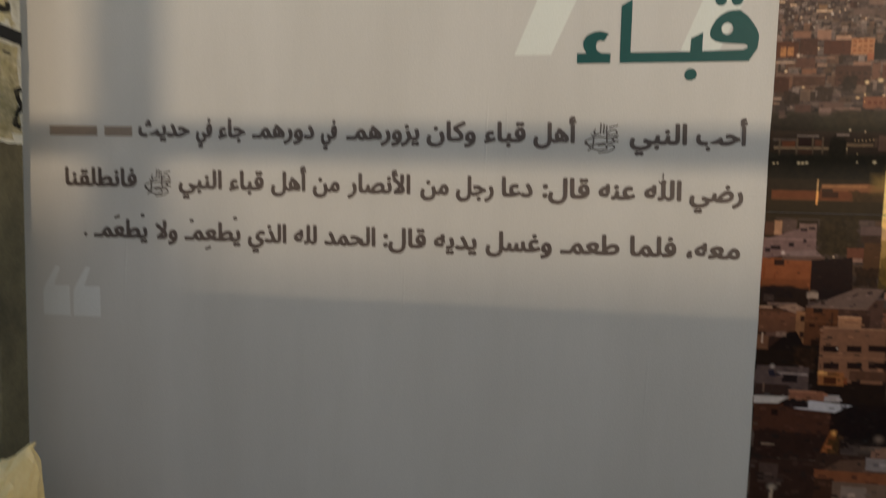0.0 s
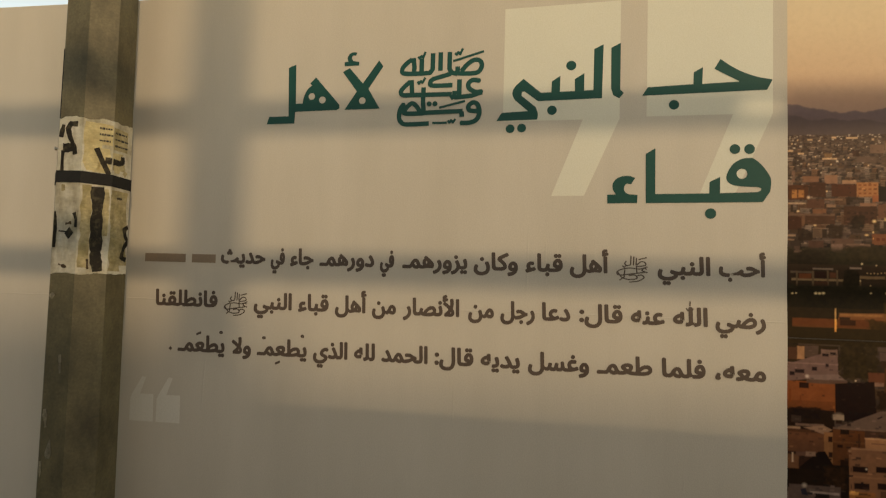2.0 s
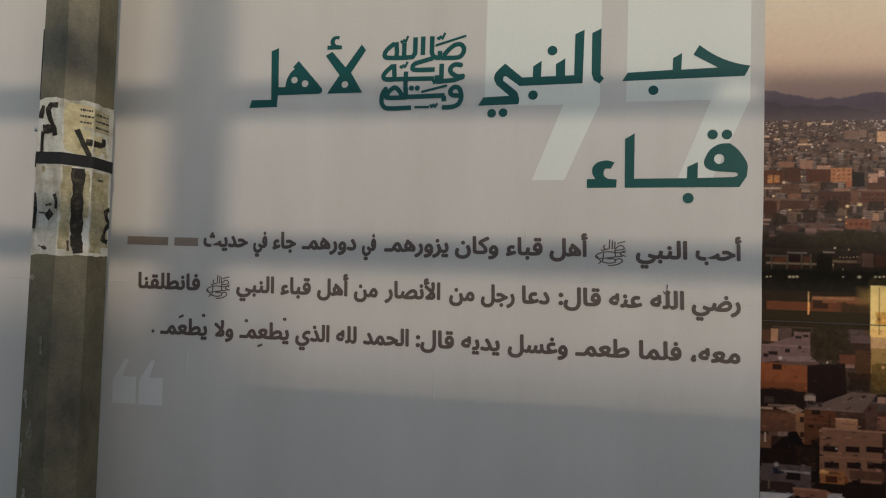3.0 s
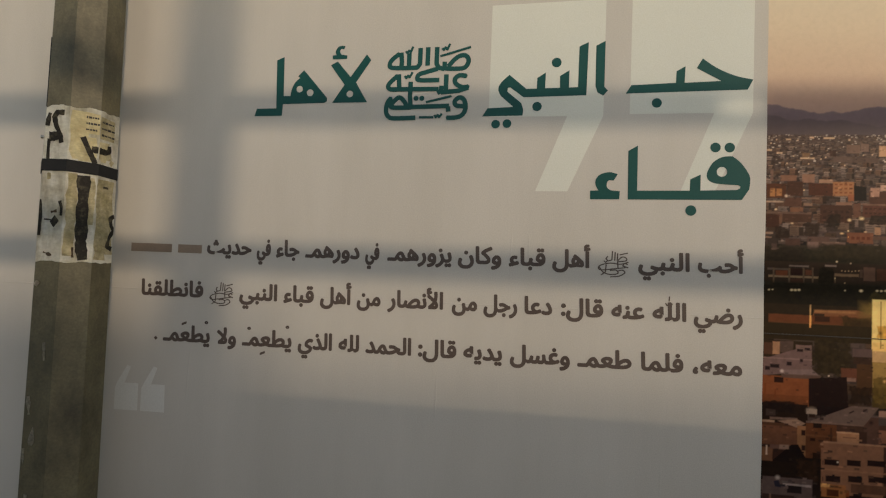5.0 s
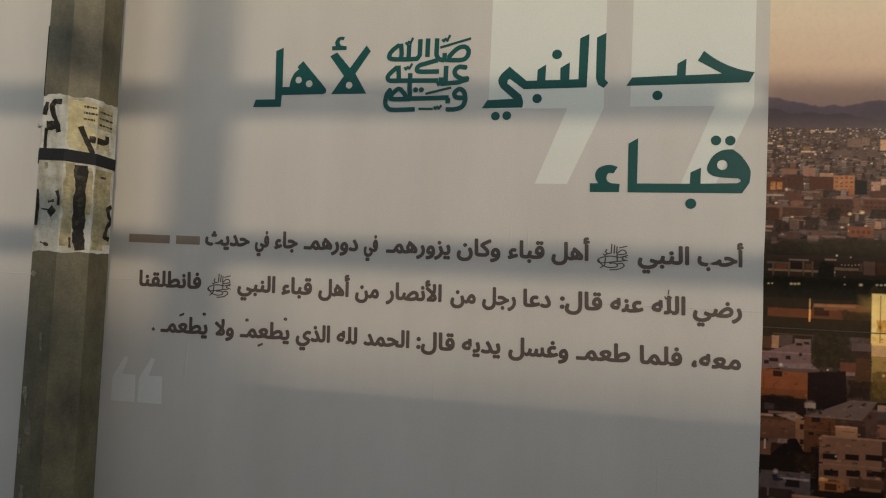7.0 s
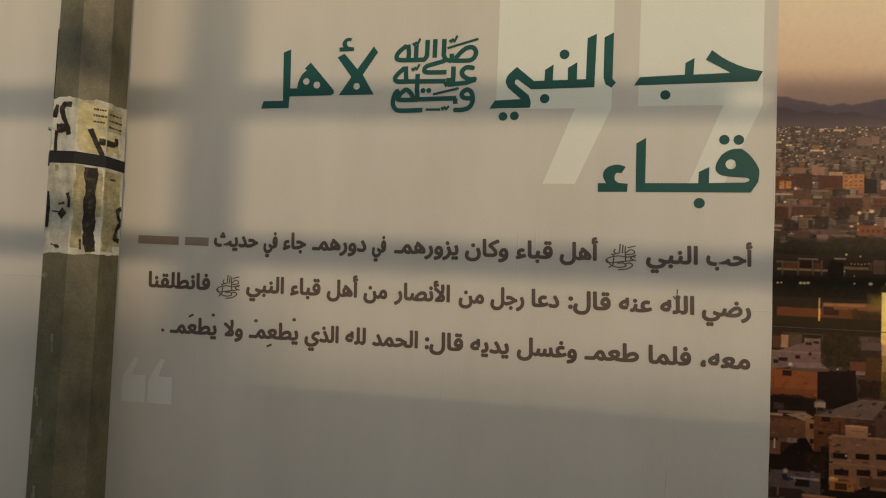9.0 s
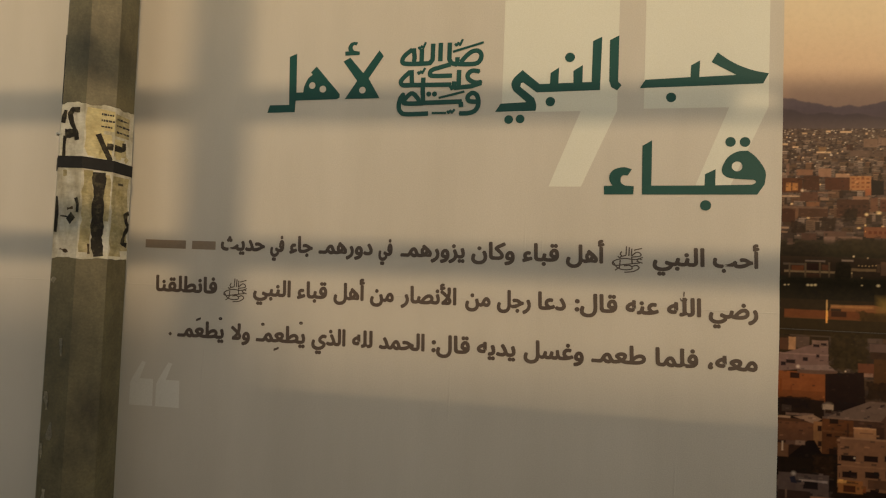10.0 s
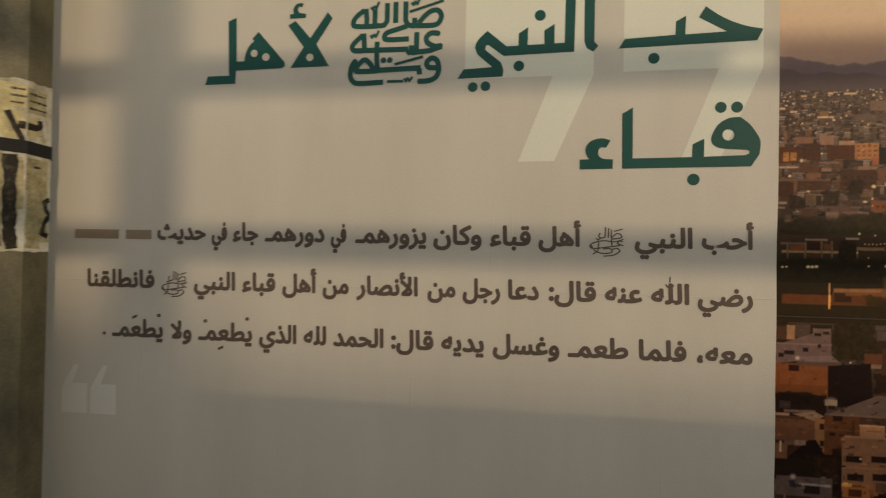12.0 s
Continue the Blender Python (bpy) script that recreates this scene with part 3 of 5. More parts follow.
def low_town(p, top, bottom, right):
    """Rows of small fronts, roofs and lamps, growing towards the viewer."""
    z = top
    while z > bottom:
        depth = (2.08 - z) / 1.2
        size = max(p["cell"] * 1.2, 0.0036 + 0.066 * depth)
        x = p["xs"][0] - rng.uniform(0, size)
        while x < right:
            w, h = size * rng.uniform(0.6, 2.1), size * rng.uniform(0.4, 1.3)
            dim = rng.uniform(0.62, 1.05) * (1 - 0.4 * min(1, depth * 2.5))
            ink = tuple(c * dim for c in rng.choice(FAR_INK))
            patch(x, x + w, z - h * 0.5, z + h * 0.5, ink, 0.0022, p)
            bright = rng.uniform(1.15, 1.8)
            if rng.random() < 0.4:
                patch(x, x + w * 0.9, z + h * 0.35, z + h * 0.6, tuple(c * bright for c in ink), 0.0012, p)
            if rng.random() < 0.5:
                patch(x + w * 0.8, x + w * 1.2, z - h * 0.5, z + h * 0.3, tuple(c * 0.4 for c in ink), 0.0014, p)
            if rng.random() < 0.055:
                shine = rng.uniform(0.35, 1.0)
                patch(x, x + rng.uniform(0.003, 0.007), z, z + rng.uniform(0.0025, 0.004), tuple(c * shine for c in (0.72, 0.56, 0.44)), 0.0012, p)
            x += w * rng.uniform(0.8, 1.25)
        z -= size * 0.5


def towers(count, z0, z1):
    """Upright blocks that catch the last light, each with a dark flank and floors."""
    for z in sorted((rng.uniform(z0, z1) for _ in range(count)), reverse=True):
        depth = (2.08 - z) / 0.4
        x, w, h = rng.uniform(EDGE - 0.01, PRINT_SPLIT), (0.007 + 0.022 * depth) * rng.uniform(0.7, 1.4), (0.007 + 0.02 * depth) * rng.uniform(0.7, 1.5)
        glow = rng.uniform(0.5, 1.1)
        ink = tuple(c * glow for c in rng.choice(((0.20, 0.128, 0.095), (0.17, 0.098, 0.065), (0.24, 0.165, 0.13), (0.15, 0.075, 0.045))))
        patch(x, x + w, z, z + h, ink, 0.0017)
        patch(x + w, x + w * 1.5, z, z + h * 0.95, tuple(c * 0.28 for c in ink), 0.0015)
        patch(x, x + w * 1.2, z + h - 0.001, z + h + 0.0015, tuple(c * 1.5 for c in ink), 0.001)
        floors = int(h / 0.006)
        for k in range(floors):
            patch(x + w * 0.12, x + w * rng.uniform(0.6, 0.9), z + h * (k + 0.35) / floors, z + h * (k + 0.7) / floors, tuple(c * 0.55 for c in ink), 0.0012)


def clutter(count, z0, z1, small, large):
    """Small openings, ledges, water tanks and scraps that make the fronts uneven."""
    for k in range(count):
        x, z = rng.uniform(EDGE, PRINT_SPLIT - 0.01), rng.uniform(z0, z1)
        size = small + (large - small) * (z1 - z) / (z1 - z0)
        j, i = np.searchsorted(town["zs"], z), np.searchsorted(town["xs"], x)
        under = town["ink"][j, i].copy()
        w, h = size * rng.uniform(0.5, 1.6), size * rng.uniform(0.3, 0.8)
        patch(x, x + w, z, z + h, under * rng.choice((0.45, 0.6, 0.7, 1.25, 1.5)) + 0.004, 0.0013)


def print_mesh(name, p, front):
    nz, nx, _ = p["ink"].shape
    X, Z = np.meshgrid(p["xs"], p["zs"])
    verts = np.stack([X, np.full_like(X, front), Z], -1).reshape(-1, 3)
    corner = np.arange(nz * nx).reshape(nz, nx)
    loops = np.stack([corner[:-1, :-1], corner[:-1, 1:], corner[1:, 1:], corner[1:, :-1]], -1).reshape(-1)
    me = bpy.data.meshes.new(name)
    me.vertices.add(len(verts))
    me.vertices.foreach_set("co", verts.ravel())
    me.loops.add(len(loops))
    me.loops.foreach_set("vertex_index", loops.astype(np.int32))
    me.polygons.add(len(loops) // 4)
    me.polygons.foreach_set("loop_start", np.arange(0, len(loops), 4, dtype=np.int32))
    me.update(calc_edges=True)
    layer = me.color_attributes.new("Col", "FLOAT_COLOR", "POINT")
    flat = np.ones((nz * nx, 4))
    flat[:, :3] = np.clip(p["ink"].reshape(-1, 3), 0.004, 0.85)
    layer.data.foreach_set("color", flat.ravel())
    me.materials.append(PHOTO)
    return me


banner_part("photo_backing", mesh_from("photo_backing", sheet_mesh(EDGE - 0.02, PRINT_RIGHT, 0.05, TOP, 0.0042, 0.0135, 0.2, 0.0), BOARD), "plain backing of the photograph")
town = blank_print(EDGE - 0.018, PRINT_SPLIT, PRINT_LOW, TOP - 0.004, 0.002)
backdrop_of(town)
low_town(town, 2.083, 1.72, PRINT_SPLIT)
towers(120, 1.74, 2.06)
low_town(town, 1.42, 0.5, PRINT_SPLIT)

# far blocks under the hills
patch(1.204, 1.235, 2.015, 2.050, (0.503, 0.267, 0.143))
patch(1.108, 1.149, 2.025, 2.053, (0.165, 0.093, 0.064))
patch(1.151, 1.174, 2.031, 2.056, (0.186, 0.107, 0.076))
patch(1.125, 1.202, 1.995, 2.010, (0.1, 0.057, 0.042))
patch(1.069, 1.125, 1.995, 2.014, (0.118, 0.069, 0.052))
patch(0.969, 1.012, 2.005, 2.010, (0.601, 0.372, 0.225))
patch(0.897, 0.914, 2.022, 2.027, (0.601, 0.372, 0.225))
patch(0.997, 1.010, 2.073, 2.079, (0.601, 0.372, 0.225))
patch(1.039, 1.073, 2.072, 2.077, (0.601, 0.372, 0.225))
patch(0.865, 0.882, 2.031, 2.037, (0.601, 0.372, 0.225))
patch(0.925, 0.940, 2.067, 2.072, (0.601, 0.372, 0.225))
patch(1.113, 1.119, 2.066, 2.072, (0.601, 0.372, 0.225))
patch(0.975, 0.998, 2.012, 2.025, (0.202, 0.107, 0.055))
clump(1.057, 1.079, 2.012, 2.037, (0.052, 0.022, 0.014))
light(0.949, 2.014, 0.0027, (0.711, 0.448, 0.276), 1)
light(1.032, 2.005, 0.0027, (0.711, 0.448, 0.276), 1)
light(1.046, 2.011, 0.0027, (0.711, 0.448, 0.276), 1)
light(1.185, 2.021, 0.0027, (0.711, 0.448, 0.276), 1)
light(0.929, 1.990, 0.0027, (0.711, 0.448, 0.276), 1)
light(0.995, 1.989, 0.0027, (0.711, 0.448, 0.276), 1)
light(1.103, 1.985, 0.0027, (0.711, 0.448, 0.276), 1)
light(1.158, 2.019, 0.0027, (0.711, 0.448, 0.276), 1)
light(0.896, 2.069, 0.0027, (0.711, 0.448, 0.276), 1)
light(0.879, 2.057, 0.0027, (0.711, 0.448, 0.276), 1)
light(0.961, 2.067, 0.0027, (0.711, 0.448, 0.276), 1)
# low town between the hills and the trees
patch(0.867, 0.928, 1.875, 1.922, (0.085, 0.029, 0.014))
patch(0.879, 0.894, 1.880, 1.906, (0.382, 0.153, 0.056))
patch(0.898, 0.915, 1.882, 1.906, (0.382, 0.153, 0.056))
patch(0.910, 0.959, 1.932, 1.951, (0.208, 0.095, 0.057))
patch(0.976, 1.013, 1.927, 1.955, (0.255, 0.126, 0.079))
patch(1.027, 1.069, 1.926, 1.938, (0.331, 0.176, 0.107))
patch(0.878, 0.888, 1.931, 1.969, (0.171, 0.091, 0.064))
patch(0.996, 1.070, 1.885, 1.925, (0.075, 0.024, 0.013))
patch(0.931, 0.979, 1.883, 1.930, (0.062, 0.024, 0.014))
patch(1.069, 1.131, 1.885, 1.931, (0.368, 0.149, 0.065))
panes(1.071, 1.129, 1.889, 1.929, 4, 3, (0.234, 0.072, 0.027))
patch(1.114, 1.132, 1.868, 1.890, (0.293, 0.093, 0.042))
quad([(1.131, 1.920), (1.168, 1.915), (1.169, 1.871), (1.132, 1.869)], (0.012, 0.008, 0.006))
patch(1.181, 1.206, 1.882, 1.913, (0.398, 0.204, 0.135))
patch(1.209, 1.226, 1.904, 1.923, (0.478, 0.267, 0.18))
patch(1.176, 1.236, 1.861, 1.901, (0.076, 0.031, 0.019))
patch(1.181, 1.206, 1.884, 1.912, (0.384, 0.196, 0.129))
patch(0.868, 0.920, 1.860, 1.865, (0.401, 0.252, 0.17))
patch(0.974, 1.028, 1.873, 1.878, (0.209, 0.112, 0.074))
patch(0.923, 0.975, 1.847, 1.877, (0.099, 0.042, 0.026))
patch(1.079, 1.126, 1.855, 1.865, (0.229, 0.112, 0.069))
patch(0.981, 1.008, 1.851, 1.860, (0.256, 0.142, 0.09))
patch(0.940, 0.980, 1.828, 1.845, (0.185, 0.077, 0.041))
patch(0.867, 0.908, 1.777, 1.820, (0.053, 0.019, 0.011))
patch(0.908, 0.916, 1.788, 1.820, (0.147, 0.065, 0.037))
patch(0.918, 1.006, 1.796, 1.828, (0.069, 0.03, 0.018))
patch(0.867, 1.005, 1.823, 1.830, (0.132, 0.07, 0.048))
patch(1.031, 1.127, 1.797, 1.855, (0.062, 0.025, 0.015))
panes(1.037, 1.121, 1.803, 1.843, 5, 2, (0.038, 0.015, 0.01))
patch(1.129, 1.152, 1.816, 1.863, (0.131, 0.055, 0.033))
patch(1.157, 1.237, 1.817, 1.858, (0.099, 0.035, 0.021))
panes(1.161, 1.228, 1.823, 1.852, 5, 2, (0.056, 0.019, 0.012))
patch(1.157, 1.237, 1.856, 1.861, (0.17, 0.084, 0.056))
clump(1.051, 1.093, 1.781, 1.827, (0.021, 0.011, 0.006))
clump(1.179, 1.226, 1.793, 1.826, (0.022, 0.012, 0.007))
clump(0.981, 1.032, 1.752, 1.795, (0.029, 0.015, 0.009))
clump(0.895, 0.941, 1.742, 1.780, (0.024, 0.012, 0.007))
patch(1.112, 1.189, 1.732, 1.767, (0.175, 0.061, 0.031))
panes(1.122, 1.183, 1.738, 1.760, 4, 1, (0.116, 0.03, 0.014))
patch(1.193, 1.211, 1.762, 1.786, (0.37, 0.187, 0.104))
patch(1.189, 1.237, 1.745, 1.756, (0.106, 0.054, 0.036))
patch(0.928, 0.972, 1.719, 1.742, (0.071, 0.033, 0.023))
patch(0.994, 1.061, 1.722, 1.750, (0.099, 0.052, 0.038))
patch(0.995, 1.028, 1.706, 1.733, (0.171, 0.099, 0.076))
patch(1.038, 1.108, 1.720, 1.734, (0.156, 0.087, 0.064))
patch(0.864, 0.889, 1.756, 1.761, (0.257, 0.155, 0.103))
patch(0.865, 0.886, 1.742, 1.747, (0.202, 0.116, 0.077))
light(1.119, 1.807, 0.0048, (0.85, 0.575, 0.296), 1.2)
light(1.155, 1.813, 0.0053, (0.85, 0.575, 0.296), 1.4)
light(1.116, 1.772, 0.0032, (0.85, 0.55, 0.275), 1)
light(1.097, 1.763, 0.0032, (0.85, 0.52, 0.257), 1.8)
light(0.982, 1.902, 0.0027, (0.85, 0.516, 0.268), 1)
light(0.897, 1.837, 0.0032, (0.839, 0.568, 0.338), 1.5)
light(0.947, 1.792, 0.0027, (0.711, 0.447, 0.242), 1.8)
light(0.928, 1.882, 0.0048, (0.749, 0.515, 0.352), 1)
light(1.116, 1.752, 0.0027, (0.85, 0.38, 0.127), 0.6)
light(1.166, 1.770, 0.0027, (0.709, 0.42, 0.224), 1.8)
# belt of dark trees
clump(0.862, 1.238, 1.659, 1.723, (0.02, 0.015, 0.007))
clump(1.033, 1.238, 1.680, 1.730, (0.024, 0.016, 0.007))
clump(0.862, 0.988, 1.662, 1.712, (0.017, 0.011, 0.006))
patch(0.885, 0.902, 1.704, 1.724, (0.073, 0.041, 0.03))
# long low buildings with lit frames
patch(0.863, 1.238, 1.600, 1.666, (0.034, 0.019, 0.011))
patch(0.940, 0.999, 1.650, 1.655, (0.211, 0.145, 0.11))
patch(1.048, 1.082, 1.654, 1.660, (0.283, 0.189, 0.141))
patch(0.875, 0.938, 1.638, 1.644, (0.117, 0.075, 0.052))
patch(0.878, 1.029, 1.614, 1.621, (0.248, 0.152, 0.081))
patch(0.891, 0.896, 1.595, 1.644, (0.133, 0.08, 0.045))
patch(0.938, 0.944, 1.597, 1.646, (0.133, 0.08, 0.045))
patch(0.981, 0.987, 1.599, 1.648, (0.133, 0.08, 0.045))
patch(1.009, 1.014, 1.600, 1.649, (0.133, 0.08, 0.045))
patch(0.899, 0.936, 1.620, 1.637, (0.154, 0.044, 0.018))
patch(0.946, 0.981, 1.622, 1.644, (0.029, 0.011, 0.007))
patch(0.989, 1.009, 1.624, 1.641, (0.121, 0.041, 0.02))
patch(0.945, 0.984, 1.598, 1.612, (0.062, 0.023, 0.012))
patch(1.076, 1.148, 1.624, 1.633, (0.209, 0.119, 0.061))
patch(1.076, 1.080, 1.602, 1.622, (0.144, 0.083, 0.043))
patch(1.162, 1.196, 1.612, 1.656, (0.117, 0.058, 0.036))
patch(1.200, 1.238, 1.614, 1.652, (0.069, 0.027, 0.014))
clump(1.028, 1.075, 1.582, 1.654, (0.015, 0.01, 0.005))
patch(1.151, 1.160, 1.623, 1.648, (0.085, 0.045, 0.027))
light(1.098, 1.642, 0.0021, (0.566, 0.34, 0.165), 1)
light(1.108, 1.641, 0.0021, (0.566, 0.34, 0.165), 1)
light(1.118, 1.642, 0.0021, (0.566, 0.34, 0.165), 1)
light(1.128, 1.641, 0.0021, (0.566, 0.34, 0.165), 1)
light(1.138, 1.643, 0.0021, (0.566, 0.34, 0.165), 1)
light(1.148, 1.644, 0.0021, (0.566, 0.34, 0.165), 1)
light(1.083, 1.671, 0.0032, (0.85, 0.617, 0.364), 1)
light(1.124, 1.667, 0.0027, (0.62, 0.403, 0.235), 1)
light(1.078, 1.617, 0.0027, (0.85, 0.572, 0.283), 0.7)
# street lights in the dark gardens
clump(0.858, 1.239, 1.570, 1.608, (0.014, 0.01, 0.005))
patch(0.859, 1.239, 1.522, 1.588, (0.014, 0.01, 0.005))
clump(0.904, 1.184, 1.521, 1.588, (0.011, 0.008, 0.004))
clump(1.179, 1.239, 1.530, 1.578, (0.036, 0.026, 0.008))
light(0.880, 1.572, 0.0027, (0.85, 0.619, 0.343), 1.3)
light(0.891, 1.573, 0.0021, (0.85, 0.619, 0.343), 1.3)
light(0.949, 1.574, 0.0037, (0.85, 0.619, 0.343), 1.3)
light(0.960, 1.574, 0.0037, (0.85, 0.619, 0.343), 1.3)
light(0.971, 1.575, 0.0037, (0.85, 0.619, 0.343), 1.3)
light(1.155, 1.580, 0.0042, (0.85, 0.619, 0.343), 1.3)
light(1.202, 1.582, 0.0032, (0.85, 0.619, 0.343), 1.3)
light(1.214, 1.582, 0.0032, (0.85, 0.619, 0.343), 1.3)
light(1.226, 1.583, 0.0032, (0.85, 0.619, 0.343), 1.3)
light(1.108, 1.579, 0.0021, (0.85, 0.619, 0.343), 1.3)
light(1.107, 1.603, 0.0021, (0.473, 0.299, 0.142), 1)
# bare orange ground, a lamp and the golden field
patch(0.860, 1.239, 1.458, 1.528, (0.022, 0.013, 0.006))
quad([(0.880, 1.479), (1.008, 1.482), (1.185, 1.502), (1.185, 1.463), (0.881, 1.461)], (0.121, 0.044, 0.017))
quad([(1.019, 1.511), (1.141, 1.517), (1.190, 1.508), (1.185, 1.492), (1.008, 1.479)], (0.18, 0.065, 0.026))
patch(1.019, 1.141, 1.506, 1.512, (0.312, 0.136, 0.056), 0.004)
patch(0.880, 1.185, 1.469, 1.494, (0.12, 0.036, 0.014))
patch(1.017, 1.048, 1.492, 1.501, (0.031, 0.016, 0.009))
patch(1.019, 1.064, 1.475, 1.492, (0.036, 0.013, 0.006))
quad([(1.097, 1.470), (1.141, 1.490), (1.188, 1.494), (1.188, 1.466)], (0.062, 0.031, 0.011))
clump(1.097, 1.185, 1.442, 1.496, (0.041, 0.021, 0.007))
patch(0.861, 1.188, 1.412, 1.466, (0.025, 0.015, 0.006))
# soft golden glow put into the ink along the field's upper edge
patch(1.158, 1.188, 1.498, 1.537, (0.168, 0.099, 0.027), 0.016)
patch(1.185, 1.239, 1.512, 1.536, (0.248, 0.151, 0.04), 0.010)
patch(1.004, 1.008, 1.495, 1.528, (0.471, 0.256, 0.108))
patch(1.004, 1.009, 1.462, 1.495, (0.85, 0.4, 0.117))
patch(1.004, 1.008, 1.455, 1.486, (0.727, 0.296, 0.088))
patch(1.188, 1.240, 1.390, 1.554, (0.85, 0.575, 0.199))
patch(1.189, 1.240, 1.387, 1.417, (0.795, 0.471, 0.152))
patch(1.189, 1.241, 1.355, 1.390, (0.504, 0.287, 0.123))
patch(1.190, 1.241, 1.269, 1.355, (0.3, 0.172, 0.051))
patch(1.190, 1.242, 1.210, 1.275, (0.063, 0.037, 0.01))
clump(1.190, 1.241, 1.222, 1.310, (0.1, 0.057, 0.013))
clump(1.202, 1.234, 1.429, 1.471, (0.562, 0.271, 0.051))
patch(1.212, 1.215, 1.399, 1.548, (0.247, 0.12, 0.024))
light(1.213, 1.448, 0.0064, (0.143, 0.068, 0.016), 0.8)
light(1.226, 1.296, 0.0053, (0.598, 0.325, 0.112), 1)
# pale house beside the white sheet
patch(0.863, 1.015, 1.285, 1.409, (0.026, 0.015, 0.007))
clump(1.012, 1.134, 1.294, 1.426, (0.026, 0.016, 0.006))
patch(0.867, 0.893, 1.362, 1.400, (0.072, 0.029, 0.016))
patch(0.894, 0.916, 1.363, 1.404, (0.308, 0.151, 0.081))
patch(0.916, 0.956, 1.370, 1.407, (0.076, 0.044, 0.033))
quad([(0.862, 1.345), (0.914, 1.364), (1.010, 1.400), (1.014, 1.314), (0.862, 1.292)], (0.143, 0.08, 0.069))
patch(0.964, 1.012, 1.375, 1.397, (0.165, 0.095, 0.075))
patch(0.862, 1.013, 1.348, 1.353, (0.203, 0.12, 0.1))
patch(0.872, 0.887, 1.311, 1.323, (0.016, 0.008, 0.008))
patch(0.887, 0.915, 1.319, 1.331, (0.016, 0.008, 0.008))
patch(0.937, 0.952, 1.329, 1.341, (0.016, 0.008, 0.008))
patch(0.967, 0.986, 1.375, 1.384, (0.016, 0.008, 0.008))
patch(0.990, 1.007, 1.380, 1.389, (0.016, 0.008, 0.008))
patch(0.977, 0.986, 1.342, 1.352, (0.016, 0.008, 0.008))
quad([(0.917, 1.313), (1.013, 1.321), (1.039, 1.298), (0.932, 1.298)], (0.172, 0.107, 0.092))
light(0.923, 1.310, 0.0058, (0.509, 0.376, 0.316), 1)
patch(0.988, 1.038, 1.295, 1.303, (0.118, 0.069, 0.057))
light(1.063, 1.303, 0.0027, (0.714, 0.506, 0.359), 1)
patch(1.132, 1.189, 1.368, 1.395, (0.092, 0.054, 0.046))
patch(1.135, 1.189, 1.347, 1.369, (0.036, 0.017, 0.01))
patch(1.099, 1.146, 1.292, 1.331, (0.121, 0.04, 0.021))
patch(1.116, 1.143, 1.289, 1.301, (0.23, 0.121, 0.084))
patch(1.145, 1.190, 1.248, 1.347, (0.065, 0.027, 0.011))
clump(1.122, 1.190, 1.217, 1.276, (0.02, 0.009, 0.004))
# orange block with a dark flank
patch(0.860, 1.005, 1.201, 1.294, (0.2, 0.056, 0.02))
patch(0.860, 1.005, 1.201, 1.233, (0.151, 0.043, 0.015))
patch(0.900, 0.928, 1.272, 1.290, (0.022, 0.007, 0.004))
patch(0.921, 1.040, 1.289, 1.301, (0.099, 0.052, 0.036))
quad([(1.004, 1.291), (1.116, 1.303), (1.123, 1.188), (1.005, 1.194)], (0.013, 0.005, 0.003))
patch(0.870, 0.876, 1.226, 1.268, (0.168, 0.041, 0.013))
patch(0.902, 0.906, 1.222, 1.249, (0.162, 0.039, 0.013))
patch(0.859, 1.002, 1.139, 1.206, (0.016, 0.007, 0.004))
clump(0.865, 0.967, 1.175, 1.214, (0.011, 0.005, 0.003))
patch(0.859, 0.903, 1.142, 1.150, (0.288, 0.163, 0.102))
patch(0.889, 0.971, 1.153, 1.161, (0.148, 0.083, 0.061))
patch(0.877, 0.906, 1.164, 1.185, (0.038, 0.022, 0.017))
patch(0.998, 1.030, 1.178, 1.194, (0.269, 0.183, 0.132))
light(1.014, 1.188, 0.0117, (0.286, 0.195, 0.141), 1.3)
patch(1.006, 1.024, 1.167, 1.178, (0.024, 0.01, 0.006))
patch(1.030, 1.123, 1.175, 1.205, (0.01, 0.004, 0.003))
# beige house with a lit end wall
patch(0.859, 0.975, 1.067, 1.142, (0.13, 0.048, 0.024))
patch(0.858, 0.975, 1.133, 1.142, (0.074, 0.028, 0.014))
quad([(0.912, 1.149), (0.971, 1.158), (0.996, 1.146), (0.971, 1.131)], (0.239, 0.131, 0.086))
patch(0.972, 0.998, 1.034, 1.138, (0.245, 0.102, 0.043))
patch(0.984, 0.996, 1.108, 1.125, (0.024, 0.008, 0.005))
patch(0.985, 0.997, 1.060, 1.077, (0.025, 0.009, 0.006))
# wide grey roof and the tan front under it
patch(0.997, 1.091, 1.019, 1.149, (0.106, 0.034, 0.013))
patch(0.997, 1.091, 1.107, 1.113, (0.141, 0.049, 0.019))
patch(1.019, 1.044, 1.135, 1.152, (0.017, 0.007, 0.004))
patch(1.010, 1.025, 1.093, 1.102, (0.024, 0.008, 0.004))
patch(1.018, 1.042, 1.036, 1.056, (0.022, 0.008, 0.004))
patch(1.069, 1.075, 1.086, 1.139, (0.057, 0.019, 0.009))
patch(1.088, 1.243, 1.088, 1.165, (0.06, 0.026, 0.016))
patch(1.167, 1.211, 1.096, 1.181, (0.078, 0.035, 0.023))
quad([(0.999, 1.151), (1.133, 1.212), (1.210, 1.212), (1.169, 1.155)], (0.123, 0.073, 0.055))
